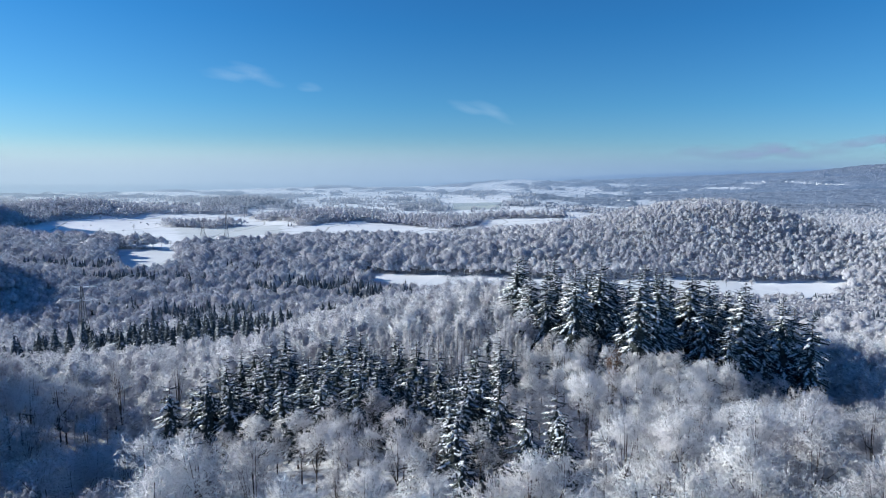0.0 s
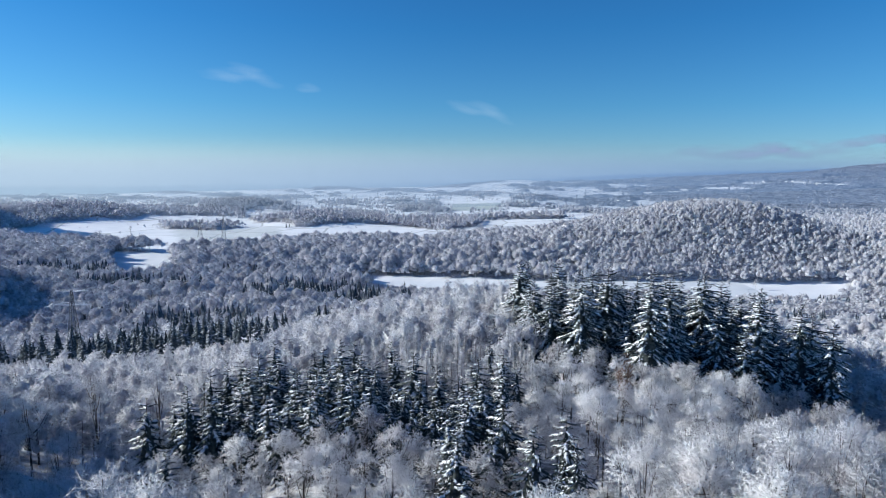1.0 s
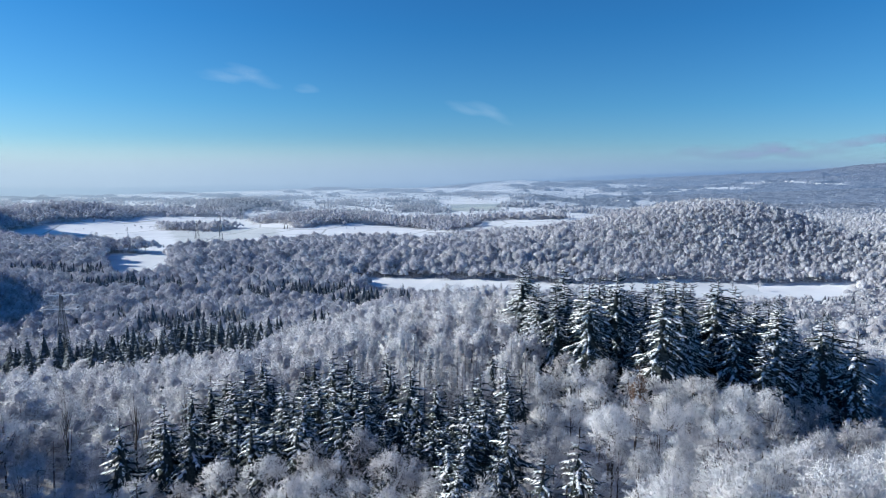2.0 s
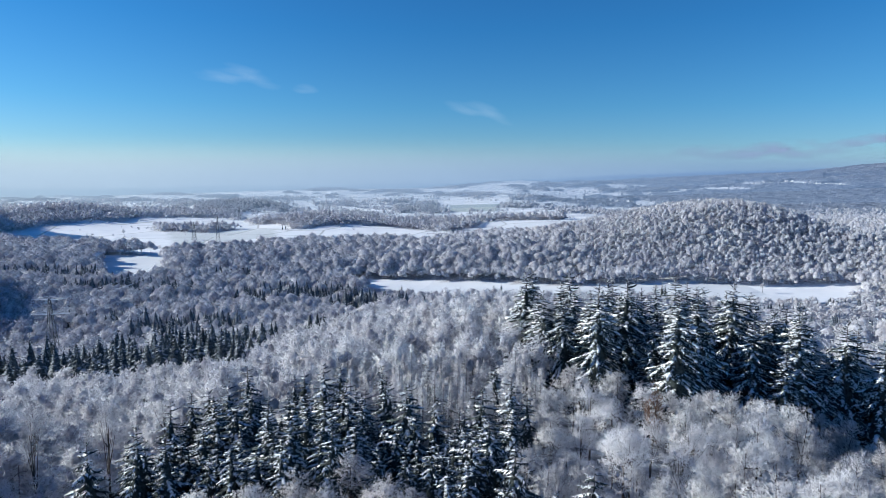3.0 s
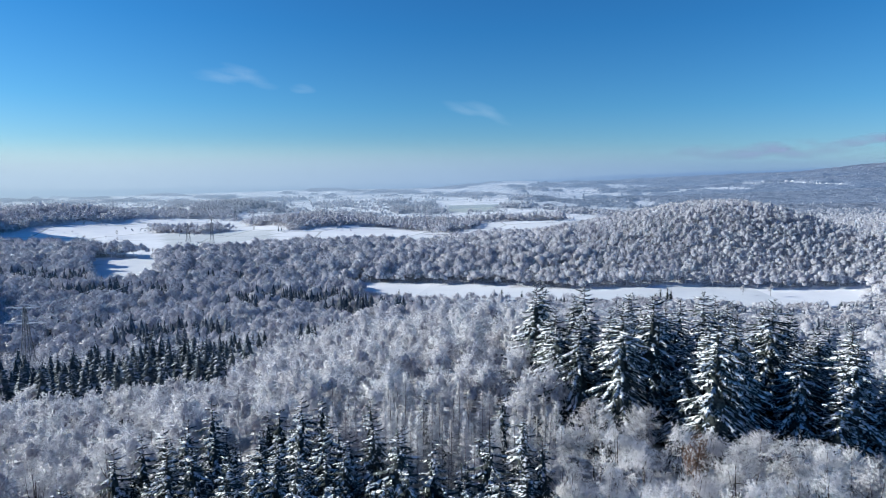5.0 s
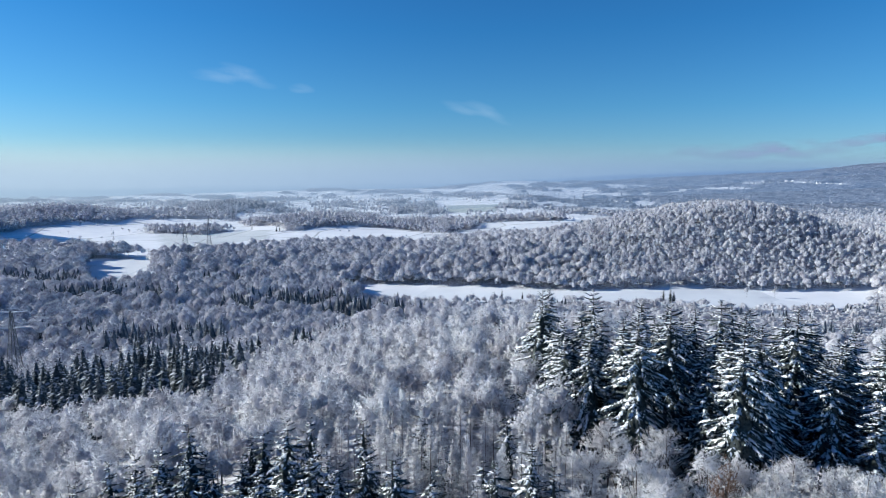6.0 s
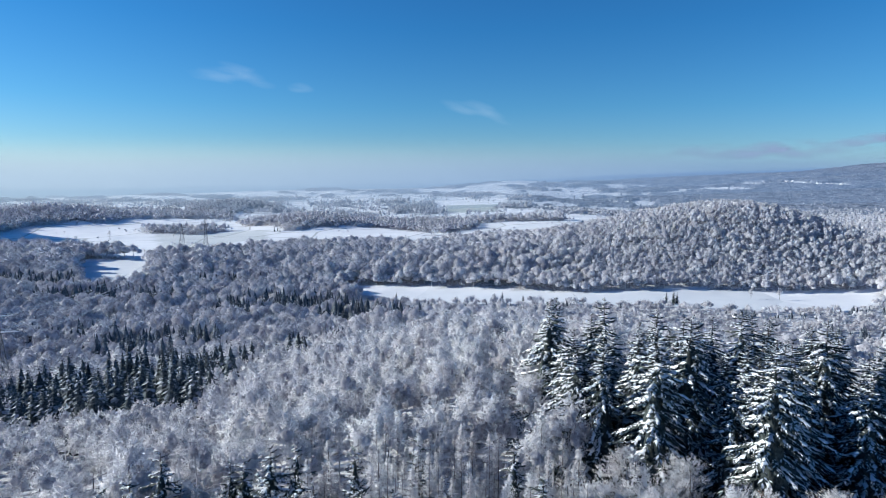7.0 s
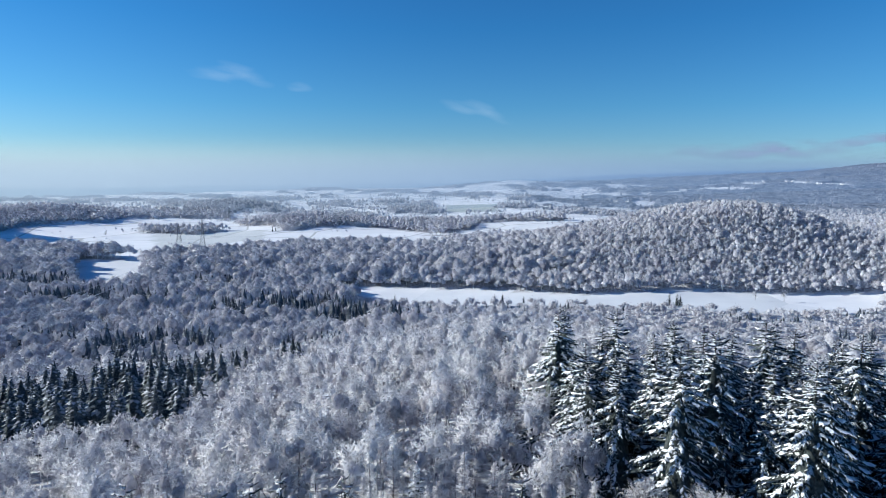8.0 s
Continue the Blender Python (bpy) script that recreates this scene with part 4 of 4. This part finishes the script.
# woods and hedges on the plain
canopy("plain_copse", -1700, 1900, 1190, 2400, 9.0, 13, lambda x, y: far_wood(x, y) & ~wood_at(x, y), FROST_COPSE, "frosted woods and hedges between snowy fields")
canopy("distant_wood", -3500, 1200, 2400, 4440, 13, 18, lambda x, y: far_wood(x, y) & (x < 0.1 * y), FROST_HAZE_PALE, "distant frosted woods on the plain")
canopy("slope_wood", 200, 3600, 2400, 4440, 13, 20, lambda x, y: far_wood(x, y) & (x >= 0.1 * y), FROST_HAZE_BLUE, "distant dark woods on the far slope")
p = scatter(-1900, 2000, 1250, 2700, 13, rng)
p = p[far_wood(p[:, 0], p[:, 1]) & ((p[:, 0] < 380) | (p[:, 1] > 2100) | ((p[:, 0] > 560) & (rng.random(len(p)) < 0.4))) & ((p[:, 1] < 1900) | (rng.random(len(p)) < 0.55)) & ~wood_at(p[:, 0], p[:, 1]) & in_sight(p, 60)]
n = len(p)
woods("plain_wood", plain_b, p, 0.6 + 0.75 * rng.random(n), rng.uniform(0.9, 1.15, n), rng, [BARK, FROST_VALLEY, FROST_VALLEY_CROWN], "frosted woods and hedges between snowy fields", "woodland")
speck_b = [fluffy(260 + k, 17, 8.0, 9, 3.0, 1.6, 1, 0.05, 0.85, 2, 4) for k in range(6)]
p = scatter(-2800, 900, 2350, 3600, 19, rng)
p = p[far_wood(p[:, 0], p[:, 1]) & in_sight(p, 20) & (p[:, 0] < 0.14 * p[:, 1])]
n = len(p)
woods("distant_crowns", speck_b, p, rng.uniform(0.8, 1.5, n), rng.uniform(0.9, 1.2, n), rng, [BARK, FROST_VALLEY, FROST_COPSE], "frosted crowns of distant woods on the plain", "woodland")
# taller and whiter trees that stand out of the woods on the far slope
p = scatter(300, 3600, 2300, 4300, 36, rng)
p = p[far_wood(p[:, 0], p[:, 1]) & (p[:, 0] > 0.1 * p[:, 1]) & in_sight(p, 10) & (rng.random(len(p)) < 0.7)]
n = len(p)
woods("slope_crowns", plain_b, p, rng.uniform(0.6, 1.15, n), rng.uniform(1.0, 1.4, n), rng, [BARK, FROST_HAZE_PALE, FROST_HAZE_BLUE], "frosted trees standing out of the far woods", "woodland")
# scattered trees and bushes in the far fields, in loose lines and groups
p = scatter(-2600, 2400, 1330, 3900, 19, rng)
loose = ripple(p[:, 0] + 40 * ripple(p[:, 0], p[:, 1], 60, 2), p[:, 1] * 2.4, 75, 9.1)
p = p[(loose > 0.52 - 0.38 * step(p[:, 1], 1600, 2400)) & ~far_wood(p[:, 0], p[:, 1]) & ~wood_at(p[:, 0], p[:, 1]) & in_sight(p, 30)
      & ~inside(p[:, 0], p[:, 1], STUBBLE) & (rng.random(len(p)) < 0.6)]
n = len(p)
woods("field_bushes", plain_b, p, rng.uniform(0.2, 0.7, n), rng.uniform(0.5, 0.9, n), rng, [BARK, FROST_VALLEY, FROST_VALLEY_CROWN], "frosted bushes and trees scattered over snowy fields", "woodland")

# trees that stand alone in the fields: x, y, size
for x, y, size in [(369, 794, 0.62), (402, 792, 0.66), (-805, 1378, 0.8), (-802, 1507, 0.8), (-763, 1607, 0.75), (-988, 1817, 0.9), (-660, 1531, 0.5), (-700, 1230, 0.5),
                   (-640, 1190, 0.45), (-560, 1190, 0.6), (-520, 1225, 0.5), (-60, 1690, 0.6), (20, 1560, 0.5), (120, 1640, 0.6), (-420, 1600, 0.5)]:
    tagged(plant(near_broad, x, y, size * 1.1), "single frosted tree standing in a snowy field", group="trees in the fields")
for x, y, size in [(-445, 1639, 0.7), (-438, 1644, 0.55), (262, 758, 0.8), (256, 764, 0.7), (268, 763, 0.62), (95, 794, 0.4), (-58, 795, 0.6), (60, 792, 0.55), (70, 796, 0.6)]:
    tagged(plant(mid_spruces, x, y, size), "dark spruce at the edge of a snowy field", group="trees in the fields")

# tall sparse trees at the gully, their dark stems in view
tall_bare = [tree_thing("tall_bare_tree", broadleaf(96 + k, 30, 3.4, 60, 5, 6, 1.5, 0.07, 9, 0.42, 0.2), ("trunk", "crown"), (BARK, FROST_GREY),
                        "tall slender tree with a dark stem and thin frost", "tree", "tall trees at the gully") for k in range(2)]
for x, y, top in [(-87, 158, 51), (-73.5, 162, 51), (-97, 172, 48), (-104, 160, 47), (-66, 172, 49)]:
    plant(tall_bare, x, y, (top - float(ground_z(x, y))) / 30)

# the rusty tree among the frosted ones
rusty = tree_thing("rusty_tree", broadleaf(90, 21, 2.3, 60, 5, 7, 1.2, 0.10, 5, 0.15, 0.7), ("trunk", "crown"), (BARK, FROST_RUST),
                   "slim tree with rusty brown withered leaves", "tree", "")
rusty.matrix_basis = spot(48.3, 168.4, 0.3, (55.0 - float(ground_z(48.3, 169.4))) / 21)

# an unseen stand on the western knoll, added to cast shade
p = scatter(-250, -80, 0, 160, 8.0, rng)
p = p[p[:, 0] < -0.80 * p[:, 1] - 20]
n = len(p)
woods("shade_spruces", far_s, p, rng.uniform(1.02, 1.2, n), rng.uniform(0.95, 1.1, n), rng, [BARK, NEEDLES, SNOW], "unseen tall spruces added on a knoll to cast shade on the slope", "woodland")


# ---- power line ----
STEEL = rough_material("galvanised_steel", (0.09, 0.10, 0.11), (0.22, 0.23, 0.24), 1.0, 0.6, 0.1)
CABLE = rough_material("frosted_cable", (0.72, 0.74, 0.78), (0.88, 0.89, 0.91), 1.0, 0.6, 0.1)


def part(name, bm_or_shape, mat, parent, label=""):
    """Links one mesh as a part of its parent."""
    v, f, m, o = bm_or_shape.done()
    ob = new(name, mesh_of(name, v, f, m * 0, [mat]))
    ob.parent = parent
    if label:
        tagged(ob, label)
    return ob


def pylon(x, y, height, turn, arms=((0.66, 7.0), (0.80, 9.0), (0.93, 6.0)), rimed=False):
    """A lattice mast with three pairs of arms."""
    ob = new("power_pylon")
    wide = lambda z: 4.6 * max(0.0, 1 - z / height) ** 1.25 + 0.55
    levels = np.linspace(0, height, 11)
    corners = ((1, 1), (-1, 1), (-1, -1), (1, -1))
    for sx, sy in corners:
        leg = Shape()
        tube(leg, [(sx * wide(z), sy * wide(z), z) for z in levels], np.full(len(levels), 0.22), 4, 0)
        part("leg", leg, STEEL, ob)
    lattice = Shape()
    for z0, z1 in zip(levels, levels[1:]):
        for (ax, ay), (bx, by) in zip(corners, corners[1:] + corners[:1]):
            a0, b0 = np.array([ax * wide(z0), ay * wide(z0), z0]), np.array([bx * wide(z0), by * wide(z0), z0])
            a1, b1 = np.array([ax * wide(z1), ay * wide(z1), z1]), np.array([bx * wide(z1), by * wide(z1), z1])
            for p0, p1 in ((a0, b1), (b0, a1), (a0, b0)):
                tube(lattice, [p0, p1], [0.10, 0.10], 3, 0)
    part("bracing", lattice, STEEL, ob)
    for share, reach in arms:
        arm = Shape()
        z = height * share
        for sgn in (1, -1):
            tip = (sgn * reach, 0, z + 0.3)
            for sy in (1, -1):
                tube(arm, [(sgn * wide(z), sy * wide(z), z), tip], [0.40, 0.26] if rimed else [0.14, 0.08], 3, 0)
                tube(arm, [(sgn * wide(z + 2), sy * wide(z + 2), z + 2.4), tip], [0.12, 0.08], 3, 0)
            tube(arm, [tip, (tip[0], 0, z - 2.2)], [0.12, 0.12], 4, 0)
        part("crossarm", arm, CABLE if rimed else STEEL, ob, "crossarm white with frost" if rimed else "")
    ob.matrix_basis = pose(x, y, float(ground_z(x, y)) - 0.5, 0, 0, turn)
    return tagged(ob, "grey steel lattice power pylon above the woods", "pylon", "power pylons")


pylon(-478, 1273, 62, 12)
pylon(-586, 1410, 42, 12)
pylon(-718, 2090, 48, 12)
pylon(-278, 447, 56, 8, ((0.80, 13.0), (0.985, 11.5)), True)
# two levels of cables, sagging between the masts
for level, reach in ((0.0, 10.5), (-10.0, 12.5)):
    for off in (-reach, reach):
        run = np.linspace(447, 1273, 60)
        d = run - 495
        z = 7.8 + 0.000127 * d * d - 0.0861 * d + level
        line_shape = Shape()
        tube(line_shape, np.stack([-475 + 0.2385 * (1273 - run) + off, run, z], -1), np.full(60, 0.16), 4, 0)
        v, f, m, o = line_shape.done()
        tagged(new("power_cable", mesh_of("power_cable", v, f, m, [CABLE])), "white frosted power cable sagging over the valley", "cable", "power cables")

# ---- villages ----
PLASTER = rough_material("pale_plaster", (0.55, 0.52, 0.47), (0.70, 0.67, 0.62), 0.8, 0.9, 0.1)
PANE = rough_material("dark_pane", (0.03, 0.035, 0.04), (0.06, 0.065, 0.07), 0.5, 0.2, 0.0)


def house():
    """A gabled house under snow."""
    ob = new("house")
    w, l, h, r = 4.5, 6.5, 5.5, 4.0
    wall = Shape()
    wall.add([(-w, -l, -1), (w, -l, -1), (w, l, -1), (-w, l, -1), (-w, -l, h), (w, -l, h), (w, l, h), (-w, l, h), (0, -l, h + r), (0, l, h + r)],
             [(0, 1, 5), (0, 5, 4), (1, 2, 6), (1, 6, 5), (2, 3, 7), (2, 7, 6), (3, 0, 4), (3, 4, 7), (4, 5, 8), (6, 7, 9)], 0)
    part("wall", wall, PLASTER, ob)
    roof = Shape()
    e = 0.7
    for sgn in (1, -1):
        o = len(roof.v)
        roof.add([(sgn * (w + e), -l - e, h - 0.5), (sgn * (w + e), l + e, h - 0.5), (0, l + e, h + r + 0.25), (0, -l - e, h + r + 0.25),
                  (sgn * (w + e), -l - e, h - 0.2), (sgn * (w + e), l + e, h - 0.2), (0, l + e, h + r + 0.6), (0, -l - e, h + r + 0.6)],
                 [(0, 1, 2), (0, 2, 3), (4, 5, 6), (4, 6, 7), (0, 1, 5), (0, 5, 4), (0, 3, 7), (0, 7, 4), (1, 2, 6), (1, 6, 5)], 0)
    part("roof", roof, SNOW, ob, "roof covered with snow")
    for x in (-2.2, 2.2):
        for z in (1.2, 3.8):
            win = Shape()
            win.add([(x - 0.6, -l - 0.05, z), (x + 0.6, -l - 0.05, z), (x + 0.6, -l - 0.05, z + 1.3), (x - 0.6, -l - 0.05, z + 1.3)], [(0, 1, 2), (0, 2, 3)], 0)
            part("window", win, PANE, ob)
    return tagged(ob, "pale plastered house with a snow-covered gable roof", "house", "houses of the far villages")


first = house()
first.matrix_basis = pose(295, 2280, float(ground_z(295, 2280)), 0, 0, 20)
for cx, cy, rx, ry, count in ((345, 2210, 60, 70, 9), (850, 3210, 110, 80, 16), (1960, 3760, 150, 90, 22), (2200, 3620, 110, 60, 14), (-1900, 3110, 120, 50, 8)):
    for k in range(count):
        x, y = cx + rng.uniform(-rx, rx), cy + rng.uniform(-ry, ry)
        copy_thing(first, pose(x, y, float(ground_z(x, y)), 0, 0, rng.uniform(0, 180)))

# ---- clouds ----
def cloud_material(name, colour, thick, scale):
    """Thin wisps of ice cloud."""
    m, nt, out = material(name)
    tc = nt.nodes.new("ShaderNodeTexCoord")
    grad = nt.nodes.new("ShaderNodeTexGradient")
    grad.gradient_type = "SPHERICAL"
    mp = nt.nodes.new("ShaderNodeMapping")
    mp.inputs["Location"].default_value = (-1, 0, -1)
    mp.inputs["Scale"].default_value = (2, 1, 2)
    nt.links.new(tc.outputs["Generated"], mp.inputs[0])
    nt.links.new(mp.outputs[0], grad.inputs[0])
    st = nt.nodes.new("ShaderNodeMapping")
    st.inputs["Scale"].default_value = (0.35, 1, 1.6)
    st.inputs["Rotation"].default_value = (0, 0.2, 0)
    nt.links.new(tc.outputs["Object"], st.inputs[0])
    n = noise_tex(nt, scale, 6.0, 0.6, st.outputs[0])
    wisps = ramp(nt, n, [(0.32, (0.0,)), (0.75, (1.0,))])
    soft = ramp(nt, grad.outputs["Fac"], [(0.0, (0.0,)), (0.7, (1.0,))])
    fac = mix_colour(nt, 1.0, wisps, soft, "MULTIPLY")
    mul = nt.nodes.new("ShaderNodeMath")
    mul.operation = "MULTIPLY"
    mul.inputs[1].default_value = thick
    nt.links.new(fac, mul.inputs[0])
    em = node(nt, "ShaderNodeEmission", Strength=1.0)
    em.inputs[0].default_value = (*colour, 1)
    tr = nt.nodes.new("ShaderNodeBsdfTransparent")
    mx = nt.nodes.new("ShaderNodeMixShader")
    nt.links.new(mul.outputs[0], mx.inputs[0])
    nt.links.new(tr.outputs[0], mx.inputs[1])
    nt.links.new(em.outputs[0], mx.inputs[2])
    nt.links.new(mx.outputs[0], out.inputs[0])
    return m


WISP = cloud_material("ice_cloud", (0.50, 0.66, 0.82), 0.45, 0.004)
BANK = cloud_material("grey_cloud", (0.26, 0.33, 0.50), 1.9, 0.003)


def cloud(x, y, z, half_w, half_h, lean, mat, label):
    xs_c, zs_c = np.linspace(-half_w, half_w, 25), np.linspace(-half_h, half_h, 9)
    X, Z = np.meshgrid(xs_c, zs_c)
    Y = 30 * ripple(X, Z * 3, 90, 1.0)
    v = np.stack([X, Y, Z], -1).reshape(-1, 3)
    i = np.arange(8)[:, None] * 25 + np.arange(24)[None]
    i = i.ravel()
    f = np.concatenate([np.stack([i, i + 1, i + 26], -1), np.stack([i, i + 26, i + 25], -1)])
    ob = new("cloud", mesh_of("cloud", v, f, np.zeros(len(f)), [mat]))
    ob.matrix_basis = pose(x, y, z, 0, lean, 0)
    ob.visible_shadow = False
    return tagged(ob, label, "cloud", kind="structure")


cloud(-1580, 4600, 885, 420, 100, 9, WISP, "thin white wisp of ice cloud in the blue sky")
cloud(-1080, 4600, 785, 120, 45, 8, WISP, "faint white wisp of ice cloud in the blue sky")
cloud(210, 4600, 640, 360, 75, 16, WISP, "thin white wisp of ice cloud in the blue sky")
cloud(2330, 4560, 350, 960, 75, -1.5, BANK, "flat grey-mauve cloud low over the hills")
cloud(3150, 4600, 436, 640, 55, -2.5, BANK, "flat grey-mauve cloud low over the hills")
